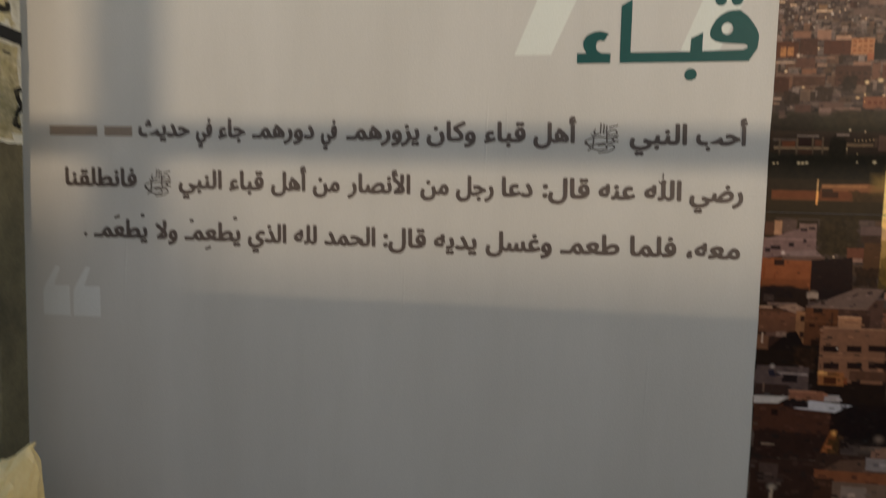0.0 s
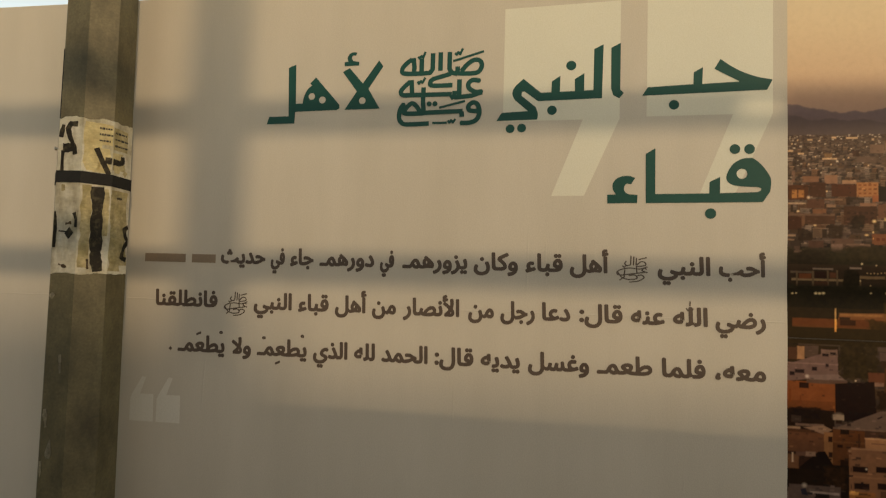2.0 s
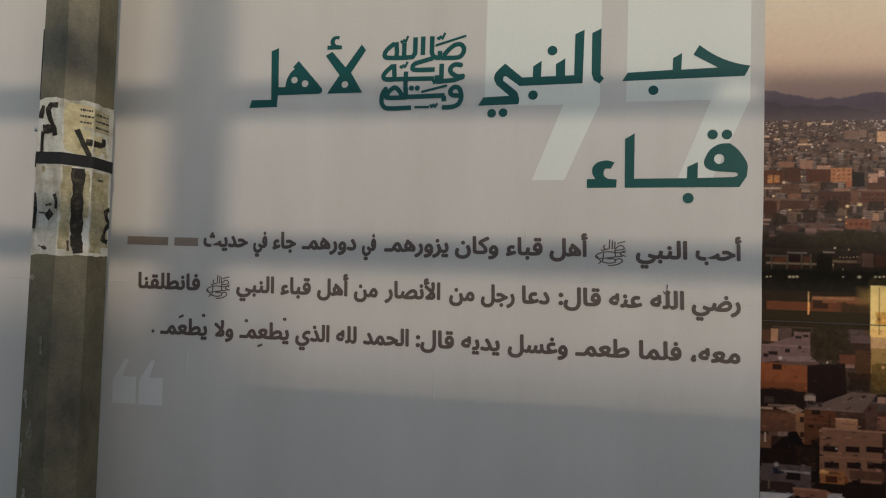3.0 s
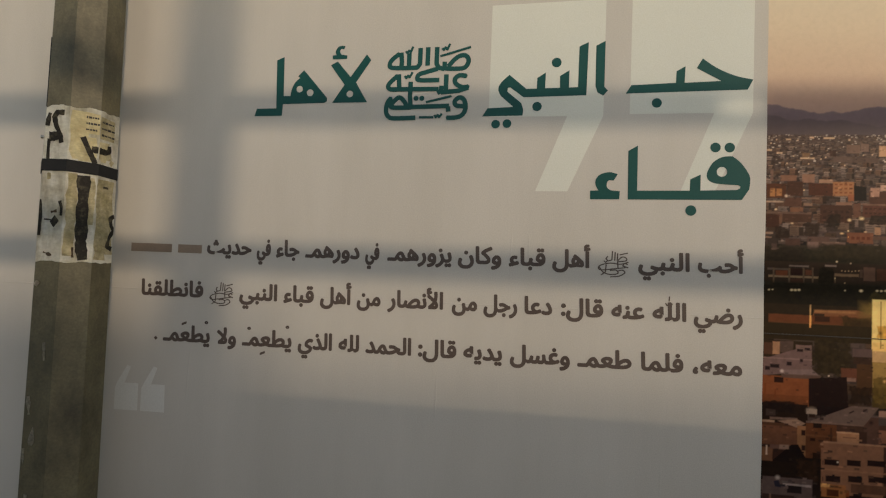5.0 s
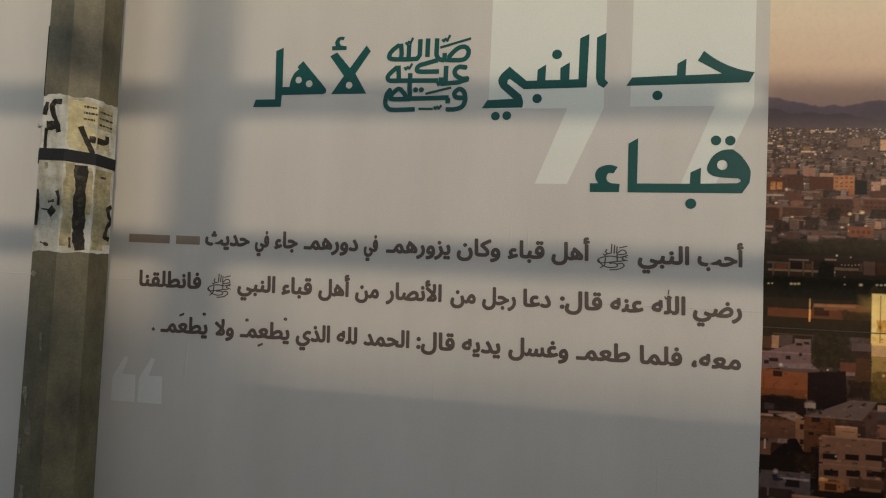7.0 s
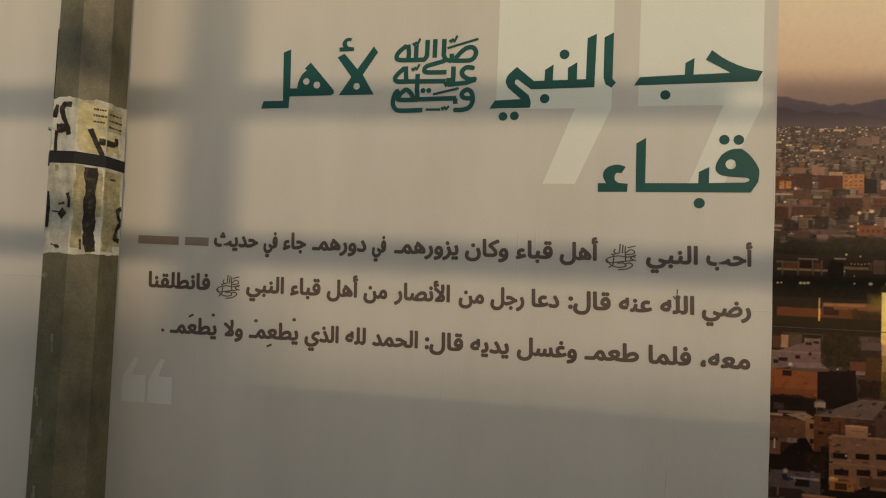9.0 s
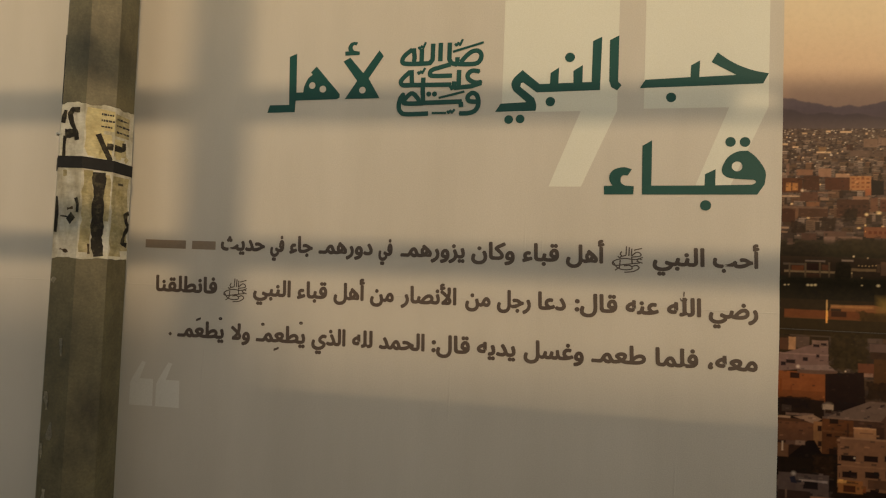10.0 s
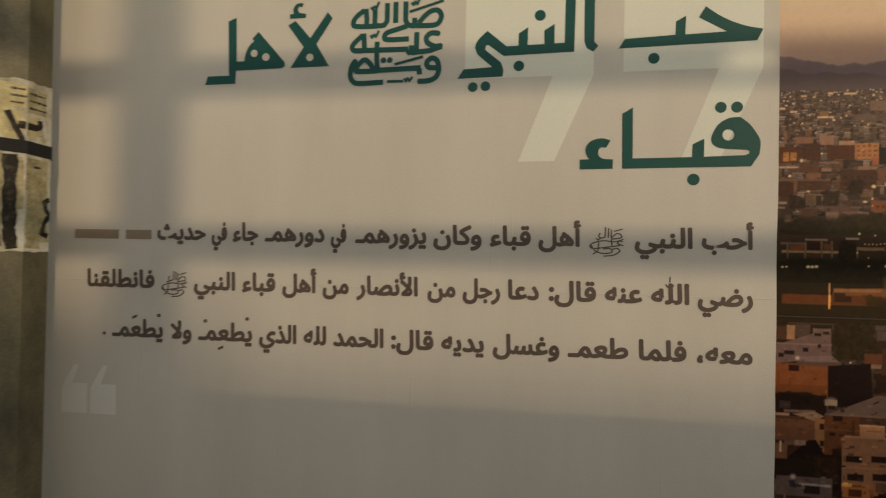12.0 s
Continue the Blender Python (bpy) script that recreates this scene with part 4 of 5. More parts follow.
quad([(1.123, 1.191), (1.136, 1.198), (1.139, 1.195), (1.126, 1.187)], (0.026, 0.014, 0.01))
quad([(1.164, 1.203), (1.177, 1.207), (1.177, 1.200), (1.164, 1.194)], (0.036, 0.019, 0.015))
patch(0.999, 1.167, 1.150, 1.155, (0.159, 0.091, 0.064))
patch(1.038, 1.049, 1.161, 1.170, (0.034, 0.019, 0.014))
patch(1.210, 1.242, 1.184, 1.203, (0.275, 0.145, 0.099))
patch(1.210, 1.242, 1.157, 1.178, (0.063, 0.043, 0.035))
patch(1.210, 1.243, 1.099, 1.142, (0.189, 0.073, 0.041))
light(1.188, 1.164, 0.0074, (0.024, 0.011, 0.008), 1)
# pink block with rows of openings
patch(1.043, 1.224, 0.916, 1.085, (0.223, 0.092, 0.047))
patch(1.041, 1.224, 1.082, 1.088, (0.321, 0.148, 0.079))
patch(1.043, 1.224, 1.000, 1.004, (0.286, 0.122, 0.063))
patch(1.089, 1.154, 1.077, 1.126, (0.33, 0.143, 0.07))
patch(1.088, 1.153, 1.124, 1.129, (0.476, 0.229, 0.122))
patch(1.107, 1.145, 1.110, 1.113, (0.182, 0.073, 0.039))
patch(1.154, 1.176, 1.081, 1.133, (0.043, 0.018, 0.011))
patch(1.048, 1.096, 1.021, 1.034, (0.019, 0.007, 0.005))
patch(1.065, 1.096, 1.015, 1.022, (0.019, 0.007, 0.005))
patch(1.113, 1.157, 1.017, 1.033, (0.019, 0.007, 0.005))
patch(1.176, 1.206, 1.017, 1.032, (0.019, 0.007, 0.005))
patch(1.048, 1.098, 0.969, 0.983, (0.019, 0.007, 0.005))
patch(1.112, 1.159, 0.965, 0.980, (0.019, 0.007, 0.005))
patch(1.177, 1.223, 0.967, 0.984, (0.019, 0.007, 0.005))
patch(1.190, 1.224, 1.021, 1.033, (0.019, 0.007, 0.005))
light(1.085, 1.025, 0.0032, (0.65, 0.489, 0.382), 1)
patch(1.224, 1.244, 0.926, 1.100, (0.057, 0.022, 0.014))
patch(1.228, 1.238, 1.031, 1.039, (0.217, 0.106, 0.062))
# lit stuff and dark yards
patch(0.860, 0.970, 1.007, 1.072, (0.038, 0.015, 0.009))
patch(0.860, 0.899, 1.014, 1.063, (0.158, 0.063, 0.031))
patch(0.878, 0.883, 1.038, 1.069, (0.544, 0.357, 0.242))
patch(0.890, 0.952, 1.058, 1.073, (0.126, 0.056, 0.037))
quad([(0.900, 1.023), (0.955, 1.076), (0.975, 1.078), (1.043, 0.959), (0.909, 0.946)], (0.011, 0.005, 0.003))
patch(0.965, 1.043, 0.920, 1.038, (0.013, 0.006, 0.003))
clump(0.970, 1.037, 0.967, 1.033, (0.027, 0.011, 0.005))
patch(0.919, 0.947, 1.061, 1.074, (0.255, 0.141, 0.095))
patch(0.860, 0.970, 0.959, 1.019, (0.015, 0.007, 0.004))
# lilac house and the lit porch
patch(1.026, 1.235, 0.859, 0.937, (0.016, 0.007, 0.004))
patch(0.870, 1.019, 0.886, 0.970, (0.09, 0.054, 0.044))
patch(0.931, 1.015, 0.945, 0.952, (0.278, 0.199, 0.169))
patch(0.944, 0.987, 0.923, 0.946, (0.015, 0.008, 0.007))
light(0.915, 0.968, 0.0074, (0.381, 0.287, 0.229), 1)
quad([(0.903, 0.956), (0.918, 0.960), (0.926, 0.937), (0.908, 0.939)], (0.019, 0.015, 0.024))
patch(1.050, 1.224, 0.931, 1.092, (0.223, 0.092, 0.047))
patch(1.053, 1.096, 1.021, 1.039, (0.019, 0.007, 0.005))
patch(1.119, 1.159, 1.024, 1.042, (0.019, 0.007, 0.005))
patch(1.178, 1.231, 1.028, 1.046, (0.019, 0.007, 0.005))
patch(1.057, 1.100, 0.969, 0.988, (0.019, 0.007, 0.005))
patch(1.123, 1.163, 0.973, 0.992, (0.019, 0.007, 0.005))
patch(1.182, 1.235, 0.977, 0.996, (0.019, 0.007, 0.005))
patch(1.045, 1.250, 1.090, 1.096, (0.321, 0.148, 0.079))
light(1.092, 1.032, 0.0032, (0.65, 0.489, 0.382), 1)
patch(1.050, 1.233, 1.004, 1.009, (0.277, 0.118, 0.06))
patch(1.131, 1.231, 0.940, 0.968, (0.102, 0.041, 0.021))
patch(1.138, 1.162, 0.924, 0.938, (0.013, 0.005, 0.003))
patch(1.045, 1.117, 0.921, 0.961, (0.302, 0.101, 0.031))
patch(1.061, 1.096, 0.924, 0.945, (0.066, 0.017, 0.006))
patch(1.044, 1.070, 0.951, 0.960, (0.587, 0.257, 0.079))
patch(1.117, 1.126, 0.926, 0.946, (0.214, 0.048, 0.015))
patch(0.870, 0.965, 0.881, 0.914, (0.036, 0.017, 0.012))
patch(0.891, 0.896, 0.889, 0.915, (0.153, 0.083, 0.054))
# long pink roof and bright tin roofs
patch(0.966, 1.067, 0.871, 0.899, (0.223, 0.081, 0.042))
patch(0.965, 1.044, 0.893, 0.900, (0.32, 0.128, 0.07))
patch(1.067, 1.109, 0.871, 0.891, (0.336, 0.262, 0.23))
patch(0.873, 1.270, 0.763, 0.868, (0.012, 0.005, 0.003))
patch(0.870, 1.087, 0.769, 0.858, (0.063, 0.021, 0.011))
clump(0.887, 0.948, 0.711, 0.778, (0.019, 0.008, 0.005))
patch(0.920, 0.939, 0.820, 0.838, (0.016, 0.006, 0.004))
quad([(0.867, 0.877), (0.969, 0.879), (0.937, 0.857), (0.868, 0.854)], (0.468, 0.388, 0.333))
quad([(0.982, 0.844), (1.028, 0.871), (1.146, 0.863), (1.098, 0.838)], (0.454, 0.404, 0.39))
patch(0.953, 1.023, 0.848, 0.865, (0.016, 0.008, 0.007))
patch(1.087, 1.092, 0.797, 0.839, (0.022, 0.008, 0.005))
patch(0.875, 1.122, 0.690, 0.770, (0.027, 0.011, 0.007))
patch(0.896, 0.936, 0.727, 0.733, (0.218, 0.135, 0.089))
quad([(1.091, 0.785), (1.113, 0.786), (1.092, 0.684), (1.054, 0.681)], (0.201, 0.058, 0.017))
light(1.101, 0.776, 0.0085, (0.756, 0.325, 0.082), 1)
clump(1.114, 1.268, 0.732, 0.856, (0.009, 0.004, 0.003))
clump(1.084, 1.120, 0.698, 0.764, (0.054, 0.024, 0.007))
patch(0.872, 1.062, 0.553, 0.687, (0.031, 0.013, 0.008))
patch(0.895, 0.951, 0.610, 0.671, (0.064, 0.035, 0.026))
light(0.936, 0.598, 0.0106, (0.308, 0.232, 0.171), 1.3)
patch(0.929, 0.940, 0.560, 0.597, (0.326, 0.232, 0.157))
# roof terrace with a hut and a tank
patch(1.056, 1.283, 0.578, 0.713, (0.036, 0.016, 0.01))
quad([(1.054, 0.644), (1.125, 0.696), (1.279, 0.709), (1.283, 0.659)], (0.098, 0.048, 0.029))
patch(1.053, 1.283, 0.627, 0.662, (0.201, 0.061, 0.024))
patch(1.095, 1.287, 0.572, 0.629, (0.148, 0.083, 0.054))
patch(1.056, 1.107, 0.563, 0.636, (0.048, 0.018, 0.009))
patch(1.195, 1.280, 0.669, 0.708, (0.22, 0.167, 0.147))
patch(1.208, 1.278, 0.708, 0.742, (0.224, 0.108, 0.067))
patch(1.221, 1.232, 0.713, 0.723, (0.036, 0.011, 0.007))
light(1.226, 0.766, 0.0127, (0.154, 0.102, 0.074), 1.1)
patch(1.176, 1.218, 0.729, 0.742, (0.09, 0.056, 0.04))
patch(1.132, 1.204, 0.570, 0.617, (0.219, 0.145, 0.108))
clutter(420, 1.7, 2.05, 0.004, 0.008)
clutter(380, 0.5, 1.42, 0.006, 0.016)
beyond = blank_print(PRINT_SPLIT, PRINT_RIGHT, 0.05, TOP - 0.004, 0.01)
backdrop_of(beyond)
low_town(beyond, 2.08, 0.1, PRINT_RIGHT)
below = blank_print(EDGE - 0.018, PRINT_SPLIT, 0.05, PRINT_LOW, 0.01)
backdrop_of(below)
low_town(below, 0.5, 0.05, PRINT_SPLIT)
for p in (town, beyond, below):
    banner_part("photo_print", print_mesh("photo_print", p, 0.0036), "printed photograph of a brown city under a sunset sky")
# join between two strips of the photograph
bm = box(EDGE, PRINT_RIGHT, 0.0004, 0.004, 1.428, 1.4305)
banner_part("strip_join", mesh_from("strip_join", bm, BLACK), "thin dark join between print strips")

# ---- lamp post in front of the hoarding ----
PX, PY = -1.496, -0.196
post = thing("lamp_post", "olive-grey octagonal steel post with a peeling white band", "lamp post", (PX, PY, 0))


def flat_at(z):
    """Half the width across flats."""
    return 0.109 - 0.0045 * (z - 1.7)


def on_facet(turn, u, z, out=0.0):
    """A point on the facet facing that way (degrees); u runs from -1 to 1 across it."""
    a, r = radians(turn), flat_at(z) + out
    s = u * math.tan(math.pi / 8) * flat_at(z)
    return (r * math.cos(a) - s * math.sin(a), r * math.sin(a) + s * math.cos(a), z)


def ring(bm, z, out=0.0, tilt=0.0):
    return [bm.verts.new(on_facet(45 * k, -1, z + tilt * math.sin(radians(45 * k)), out)) for k in range(8)]


def sleeve(zs, out=0.0, caps=True):
    bm = bmesh.new()
    rings = [ring(bm, z, out) for z in zs]
    for a, b in zip(rings, rings[1:]):
        for k in range(8):
            bm.faces.new((a[k], a[(k + 1) % 8], b[(k + 1) % 8], b[k]))
    if caps:
        bm.faces.new(rings[-1])
        bm.faces.new(list(reversed(rings[0])))
    return bm


bm = sleeve([0.02 + 0.25 * k for k in range(23)])
bmesh.ops.bevel(bm, geom=[e for e in bm.edges if abs(e.verts[0].co.z - e.verts[1].co.z) > 0.1], offset=0.006, segments=3, affect="EDGES", profile=0.5)
part("shaft", bm, POLE, post, "olive-grey painted steel shaft", smooth=False)
bm = box(-0.19, 0.19, -0.19, 0.19, 0.0, 0.02, 0.004)
part("base_plate", bm, POLE, post)

# white painted band with ragged upper and lower edges
bm = bmesh.new()
STEPS, top, low = 10, [], []
for k in range(8 * STEPS):
    turn, u = 45 * (k // STEPS), -1 + 2 * (k % STEPS) / STEPS
    v = radians(turn + 22.5 * u)
    ragged = 0.014 * noise.noise((math.cos(v) * 3, math.sin(v) * 3, 1.7)) + 0.003 * noise.noise((math.cos(v) * 19, math.sin(v) * 19, 4.2))
    top.append(bm.verts.new(on_facet(turn, u, 2.095 + ragged, 0.0012)))
    low.append(bm.verts.new(on_facet(turn, u, 1.568 + ragged * 0.6, 0.0012)))
for k in range(8 * STEPS):
    n = (k + 1) % (8 * STEPS)
    bm.faces.new((low[k], low[n], top[n], top[k]))
bmesh.ops.solidify(bm, geom=bm.faces[:], thickness=0.0008)
part("painted_band", bm, PATCH, post, "peeling white painted band with stains")


def stroke(name, turn, path, width, mat, out=0.0026, label="", rough=0.25):
    """A brushed stroke or strip of tape laid on one facet: path of (u, z), width in metres."""
    bm = bmesh.new()
    pts = []
    for (u0, z0), (u1, z1) in zip(path, path[1:]):
        for k in range(6):
            pts.append((u0 + (u1 - u0) * k / 6, z0 + (z1 - z0) * k / 6))
    pts.append(path[-1])
    half = math.tan(math.pi / 8) * 0.109
    a_side, b_side = [], []
    for k, (u, z) in enumerate(pts):
        u0, z0 = pts[max(0, k - 1)]
        u1, z1 = pts[min(len(pts) - 1, k + 1)]
        du, dz = (u1 - u0) * half, z1 - z0
        n = math.hypot(du, dz) or 1
        w = width / 2 * (1 + rough * 1.7 * noise.noise((u * 3.1, z * 21, turn)) + rough * 0.7 * noise.noise((u * 5, z * 80, turn + 3)))
        for side, s in ((a_side, 1), (b_side, -1)):
            uu = u + s * -dz / n * w / half
            side.append(bm.verts.new(on_facet(turn, max(-0.99, min(0.99, uu)), z + s * du / n * w, out)))
    for k in range(len(pts) - 1):
        bm.faces.new((a_side[k], b_side[k], b_side[k + 1], a_side[k + 1]))
    bmesh.ops.solidify(bm, geom=bm.faces[:], thickness=0.0008)
    return part(name, bm, mat, post, label)


FRONT, MID, SIDE = -90, -45, 0
stroke("paint_stroke", FRONT, [(0.59, 2.074), (-0.02, 2.075), (-0.24, 2.059), (-0.04, 2.029), (0.33, 2.001), (0.48, 1.970)], 0.017, WORN, label="black hand-painted stroke")
stroke("paint_stroke", FRONT, [(-0.63, 2.073), (-0.73, 2.054), (-0.82, 2.029)], 0.016, WORN)
stroke("paint_stroke", FRONT, [(-0.58, 1.991), (-0.11, 1.993), (0.28, 1.996)], 0.032, WORN)
stroke("paint_stroke", FRONT, [(-0.57, 1.985), (-0.59, 1.951), (-0.57, 1.913)], 0.013, WORN)
stroke("faded_smear", FRONT, [(-0.51, 1.857), (-0.20, 1.858)], 0.022, STAIN_SHADE, label="faded grey smear")
stroke("paint_stroke", FRONT, [(-0.98, 1.778), (-0.82, 1.719), (-0.88, 1.656)], 0.014, WORN)
stroke("paint_stroke", FRONT, [(0.69, 1.774), (0.89, 1.750), (0.89, 1.724)], 0.012, WORN)
stroke("paint_stroke", FRONT, [(-0.51, 1.711), (0.09, 1.709)], 0.005, WORN)
stroke("paint_stroke", MID, [(-0.08, 1.998), (0.33, 1.957), (0.83, 1.911)], 0.017, WORN)
stroke("paint_stroke", MID, [(0.53, 1.960), (0.98, 1.958)], 0.021, WORN)
stroke("paint_stroke", SIDE, [(-0.96, 1.958), (-0.28, 1.957), (0.05, 1.965), (0.01, 1.983)], 0.02, WORN)
stroke("paint_stroke", SIDE, [(-0.30, 1.901), (0.54, 1.899)], 0.011, WORN)
stroke("paint_stroke", SIDE, [(-0.40, 1.834), (0.16, 1.834)], 0.007, WORN)
stroke("paint_stroke", SIDE, [(0.98, 1.739), (0.54, 1.728), (0.70, 1.703), (0.98, 1.686), (0.56, 1.662), (0.36, 1.628), (0.86, 1.620)], 0.016, WORN)
stroke("paint_drip", MID, [(0.14, 1.866), (0.19, 1.807), (0.17, 1.744), (0.20, 1.681), (0.22, 1.625), (0.39, 1.578)], 0.033, WORN, label="ragged black paint drip", rough=0.3)
lozenge = bmesh.new()
lozenge.faces.new([lozenge.verts.new(on_facet(FRONT, u, z, 0.0026)) for u, z in ((0.33, 1.683), (0.74, 1.706), (0.36, 1.726), (-0.02, 1.703))])
bmesh.ops.solidify(lozenge, geom=lozenge.faces[:], thickness=0.0008)
part("paint_lozenge", lozenge, WORN, post, "black painted lozenge")


for turn, path, width in ((FRONT, [(-0.9, 1.50), (-0.6, 1.49)], 0.012), (FRONT, [(-0.75, 1.12), (-0.6, 1.06)], 0.014), (FRONT, [(-0.2, 1.02), (-0.3, 0.96)], 0.010), (FRONT, [(-0.85, 0.95), (-0.8, 0.88)], 0.012), (FRONT, [(0.2, 1.30), (0.3, 1.24)], 0.008), (FRONT, [(-0.4, 0.80), (-0.5, 0.70)], 0.014)):
    stroke("scuff", turn, path, width, SCUFF, 0.0016, "pale rubbed scuff on the post", 0.9)


def sticker(turn, u0, u1, z0, z1, lines, mat):
    bm = bmesh.new()
    bm.faces.new([bm.verts.new(on_facet(turn, u, z, 0.0022)) for u, z in ((u0, z0), (u1, z0), (u1, z1), (u0, z1 + 0.004))])
    bmesh.ops.solidify(bm, geom=bm.faces[:], thickness=0.0006)
    paper = part("sticker", bm, mat, post, "torn yellowed paper sticker with dark writing")
    for k in range(lines):
        z = z1 - (z1 - z0) * (k + 0.65) / (lines + 0.3)
        bm = bmesh.new()
        x = u0 + 0.08 * (u1 - u0)
        while x < u1 - 0.15 * (u1 - u0):
            w = rng.uniform(0.05, 0.28) * (u1 - u0)
            h = (z1 - z0) / lines * rng.uniform(0.09, 0.17)
            bm.faces.new([bm.verts.new(on_facet(turn, u, zz, 0.0031)) for u, zz in ((x, z - h), (x + w, z - h), (x + w, z + h), (x, z + h))])
            x += w + 0.035 * (u1 - u0)
        ob = part("writing_bar", bm, BLACK, paper)


for turn, path, width in ((MID, [(-0.3, 2.085), (-0.3, 1.92)], 0.055), (MID, [(0.35, 2.0), (0.3, 1.915)], 0.05), (SIDE, [(-0.6, 1.99), (-0.5, 1.92)], 0.03)):
    stroke("paper_scrap", turn, path, width, PAPER, 0.0019, "yellowed scrap of torn paper", 0.5)
for turn, path, width in ((FRONT, [(0.0, 1.735), (0.5, 1.74)], 0.006), (MID, [(-0.3, 1.62), (-0.25, 1.585)], 0.008), (FRONT, [(-0.4, 1.60), (0.3, 1.59)], 0.008)):
    stroke("rust_streak", turn, path, width, RUST, 0.0021, "brown rust streak through the paint", 0.9)
# yellow-brown soiling; the SIDE strokes also paint that facet's shade
for turn, path, width in ((MID, [(-0.55, 1.87), (-0.5, 1.72), (-0.6, 1.59)], 0.03), (MID, [(0.6, 1.86), (0.7, 1.78), (0.62, 1.70)], 0.024), (MID, [(-0.6, 2.06), (-0.55, 1.93)], 0.026), (SIDE, [(-0.7, 1.86), (-0.75, 1.74)], 0.02), (SIDE, [(0.2, 1.93), (0.5, 1.92)], 0.02), (SIDE, [(-0.35, 1.86), (-0.25, 1.72), (-0.35, 1.58)], 0.05), (SIDE, [(0.4, 1.86), (0.5, 1.60)], 0.035), (SIDE, [(-0.4, 1.99), (-0.3, 1.93)], 0.05)):
    stroke("stain_and_shade", turn, path, width, STAIN_SHADE, 0.0017, "yellow-brown soiling and painted facet shade on the white band", 0.35)
sticker(MID, 0.0, 0.98, 2.012, 2.082, 3, PAPER)
sticker(SIDE, -0.98, 0.5, 2.0, 2.074, 3, STAIN_SHADE)

bm = bmesh.new()
rings = [ring(bm, z, o, -0.004) for z, o in ((1.872, 0.0015), (1.872, 0.0045), (1.912, 0.0048), (1.912, 0.0015))]
for a, b in zip(rings, rings[1:]):
    for k in range(8):
        bm.faces.new((a[k], a[(k + 1) % 8], b[(k + 1) % 8], b[k]))
part("tape_band", bm, TAPE, post, "black tape wound round the post")
# thin cable strip and metal clip along the far corner
bm = bmesh.new()
for k in range(8):
    z0, z1 = 2.10 + 0.03 * k, 2.132 + 0.03 * k
    box(*[c for a in zip([v - 0.002 for v in on_facet(-135, 0.5, z0, 0.0)[:2]], [v + 0.002 for v in on_facet(-135, 0.5, z0, 0.0)[:2]]) for c in a], z0, z1, 0, bm)
part("cable_strip", bm, TAPE, post, "thin black strip along the post")
cx, cy, _ = on_facet(-135, 0.3, 2.0)
bm = box(cx - 0.011, cx + 0.004, cy - 0.008, cy + 0.004, 1.994, 1.998, 0.0006)
box(cx - 0.011, cx - 0.008, cy - 0.008, cy + 0.003, 1.990, 2.002, 0.0006, bm)
part("metal_clip", bm, STEEL, post, "small bright metal clip")

# ---- crumpled bag hanging on the post ----
bm = bmesh.new()
bmesh.ops.create_icosphere(bm, subdivisions=4, radius=1)
bag_rng = random.Random(23)
facets = []
for k in range(26):
    n = Vector((bag_rng.gauss(0, 1), bag_rng.gauss(0, 1), bag_rng.gauss(0, 1))).normalized()
    facets.append((n, bag_rng.uniform(0.62, 0.95)))
for v in bm.verts:
    d = v.co.normalized()
    r = min([1.15] + [h / d.dot(n) for n, h in facets if d.dot(n) > 0.05])
    r += 0.07 * noise.noise(d * 6) - 0.26 * abs(noise.noise(d * 2.6 + Vector((5, 2, 1)))) + 0.08 * abs(noise.noise(d * 9))
    peak = max(0, d.z) * max(0, d.x) ** 2
    v.co = Vector((d.x * 0.135 * r, d.y * 0.11 * r, d.z * 0.13 * r + 0.26 * peak - 0.04 * max(0, d.z) * max(0, -d.x)))
part_bag = new("plastic_bag", mesh_from("plastic_bag", bm, BAG))
part_bag.location = (-1.31, -0.315, 0.527)
tagged(part_bag, "crumpled cream plastic bag stuck against the post", "bag")

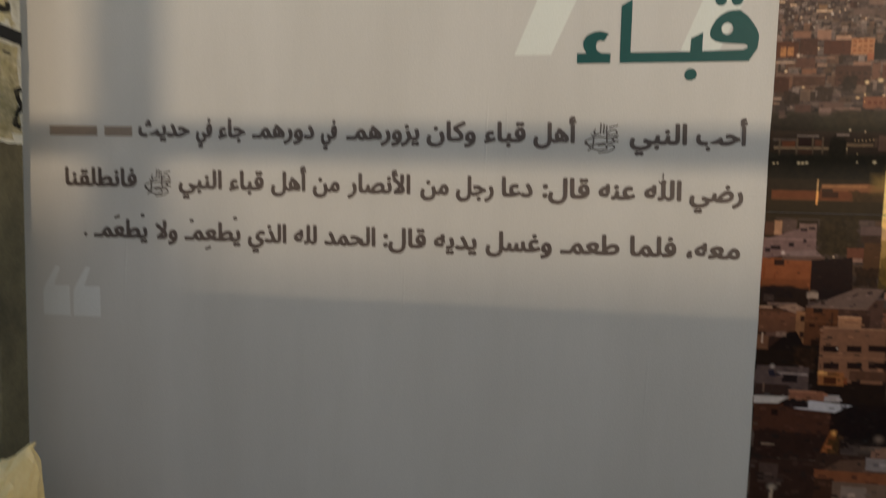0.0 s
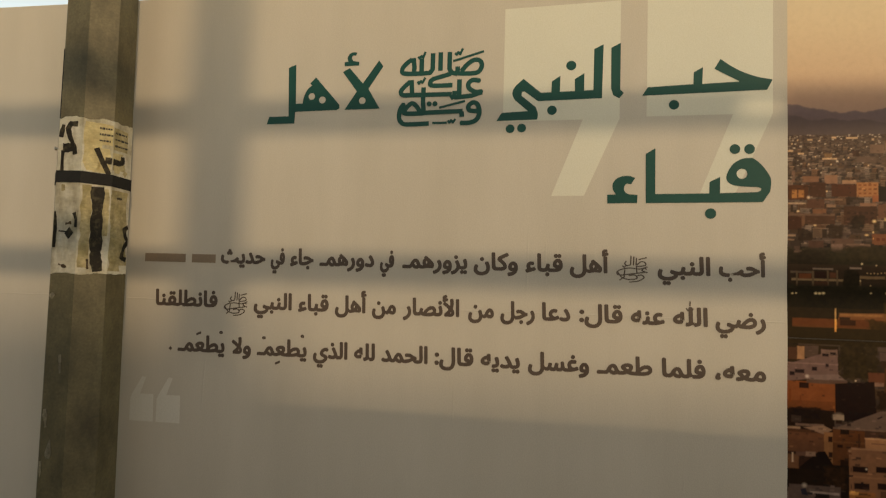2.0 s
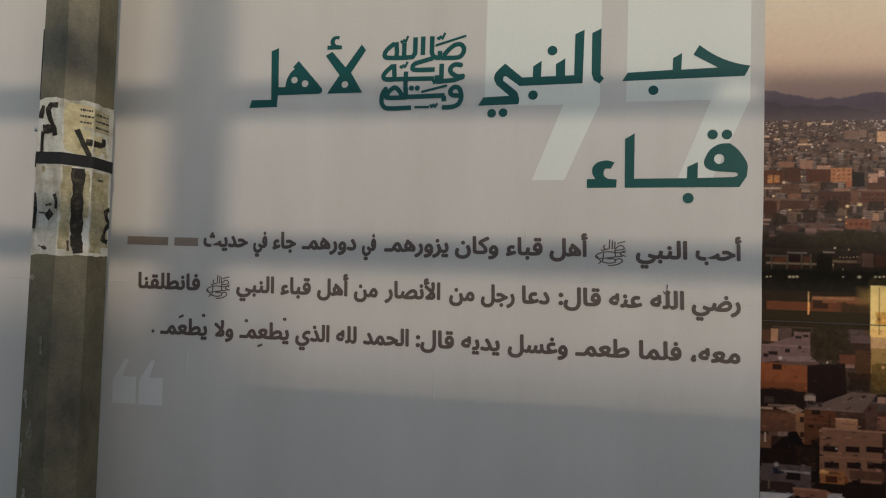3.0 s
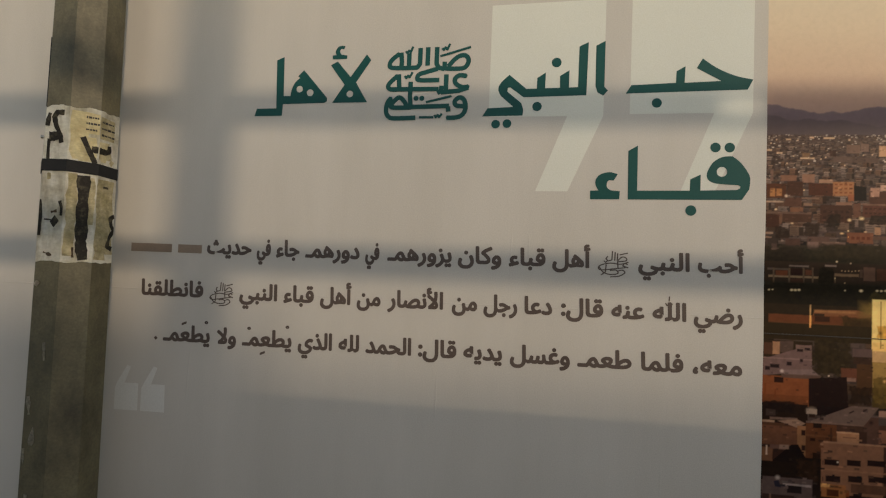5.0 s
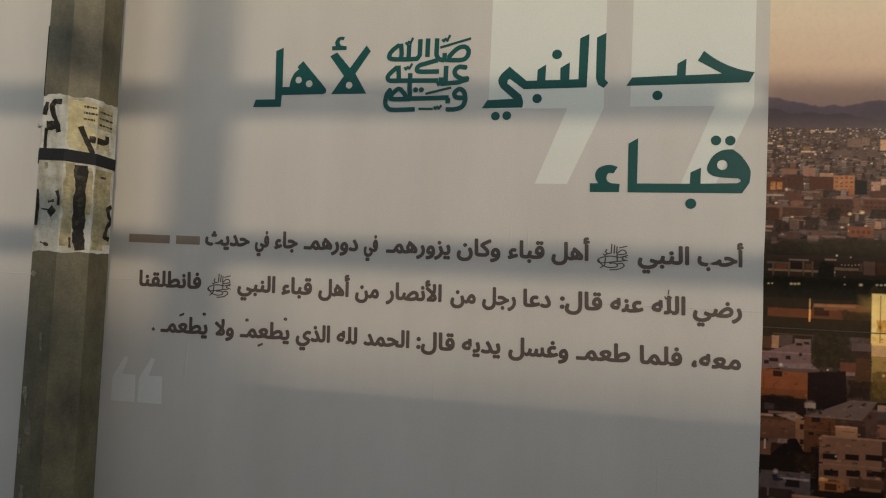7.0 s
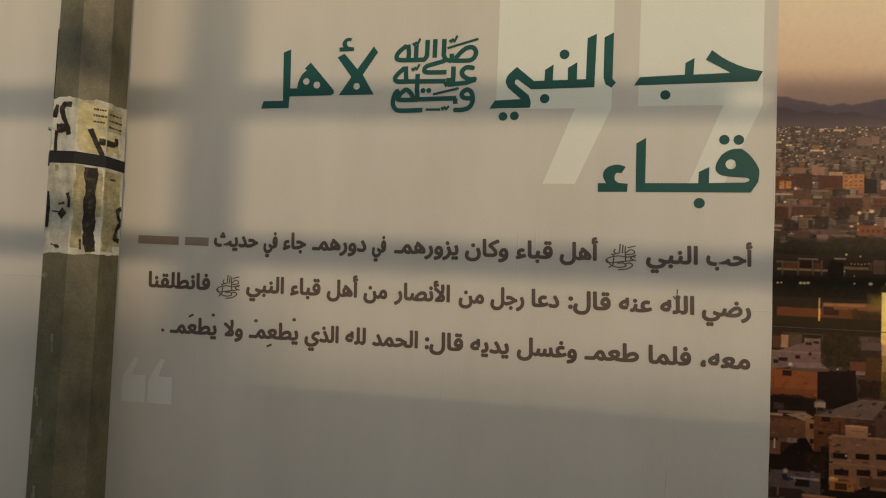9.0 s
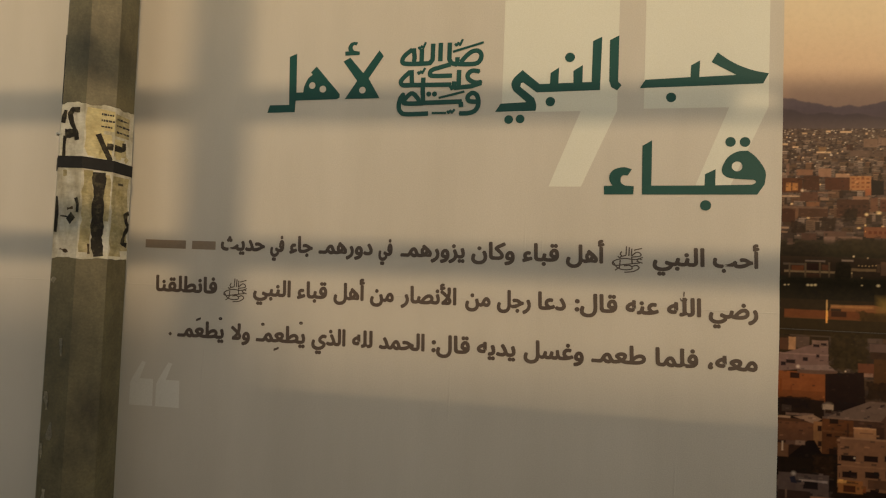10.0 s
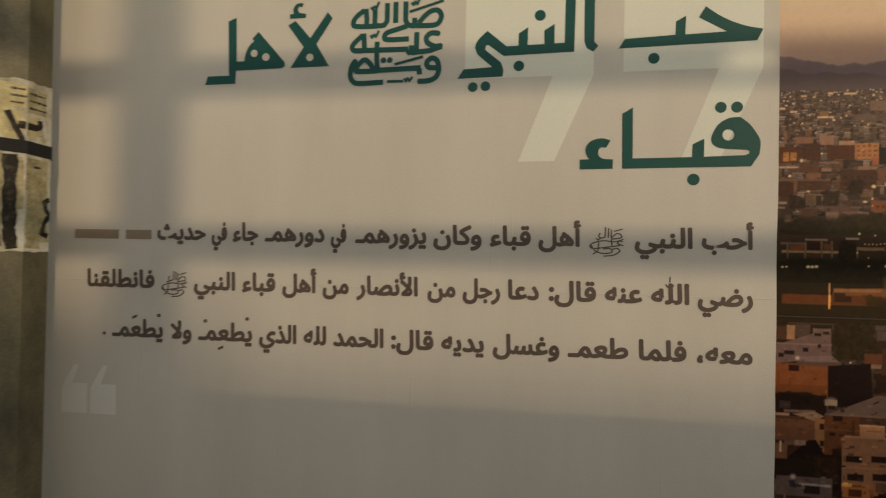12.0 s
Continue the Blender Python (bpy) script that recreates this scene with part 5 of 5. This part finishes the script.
# ---- unseen wall with rails, added across the way to shade the hoarding ----
FY = -5.0
shade_caster = thing("shade_wall", "unseen concrete wall with two wide rails, added to cast shade", "wall", (0, FY, 0), kind="structure")
DROP = -FY / math.cos(SUN_SIDE) * math.tan(SUN_UP)
SHIFT = FY * math.tan(SUN_SIDE)
part("shade_wall_body", box(-9, 9, -0.1, 0.1, 0, 1.105 + DROP, 0.01), CONCRETE, shade_caster)
part("shade_rail", box(-9, 9, -0.015, 0.015, 1.555 + DROP, 1.667 + DROP, 0.004), CONCRETE, shade_caster)
# opening left in the upper rail to let a bright spot through
GAP = 0.79 + SHIFT
for x0, x1, z0, z1 in ((-9, 9, 2.11, 2.145), (-9, GAP - 0.08, 2.145, 2.22), (GAP + 0.08, 9, 2.145, 2.22), (-9, 9, 2.22, 2.24)):
    part("shade_rail", box(x0, x1, -0.015, 0.015, z0 + DROP, z1 + DROP, 0.002), CONCRETE, shade_caster)
for x in (-5.9, 4.4):
    part("post", box(x + SHIFT - 0.085, x + SHIFT + 0.085, -0.05, -0.02, 1.105 + DROP, 2.3 + DROP, 0.004), CONCRETE, shade_caster)

# tall unseen post beyond the wall, added so its shadow stripes the sheet
FAR = -8.0
bm = bmesh.new()
bmesh.ops.create_cone(bm, cap_ends=True, segments=20, radius1=0.104, radius2=0.100, depth=7.6, matrix=Matrix.Translation((0, 0, 3.8)))
post_mesh = mesh_from("shade_post", bm, POLE)
far_post = new("shade_post", post_mesh)
far_post.location = (-1.15 + FAR * math.tan(SUN_SIDE), FAR, 0)
tagged(far_post, "unseen tall round post, added to cast a stripe of shade", "post")

# unseen far block, added for its soft shadow over the sheet's near end
BLOCK_Y = -26.0
block_side = -0.85 + BLOCK_Y * math.tan(SUN_SIDE)
block_top = 1.40 - BLOCK_Y / math.cos(SUN_SIDE) * math.tan(SUN_UP)
building = thing("shade_block", "unseen plain beige block, added to cast soft shade", "building", (block_side - 5, BLOCK_Y, 0))
part("wall", box(-5, 5, -8, 0, 0, block_top - 0.3), CONCRETE, building)
part("shade_block_cap", box(-5, 5, -8, 0, block_top - 0.3, block_top, 0.02), CONCRETE, building)
# lower wing of the same block, added to dim the sheet further along
wing_top = block_top - 0.21
part("shade_wing", box(5.0, 14, -7.5, 0, 0, wing_top - 0.25), CONCRETE, building)
part("shade_wing_cap", box(5.0, 14, -7.5, 0, wing_top - 0.25, wing_top, 0.02), CONCRETE, building)
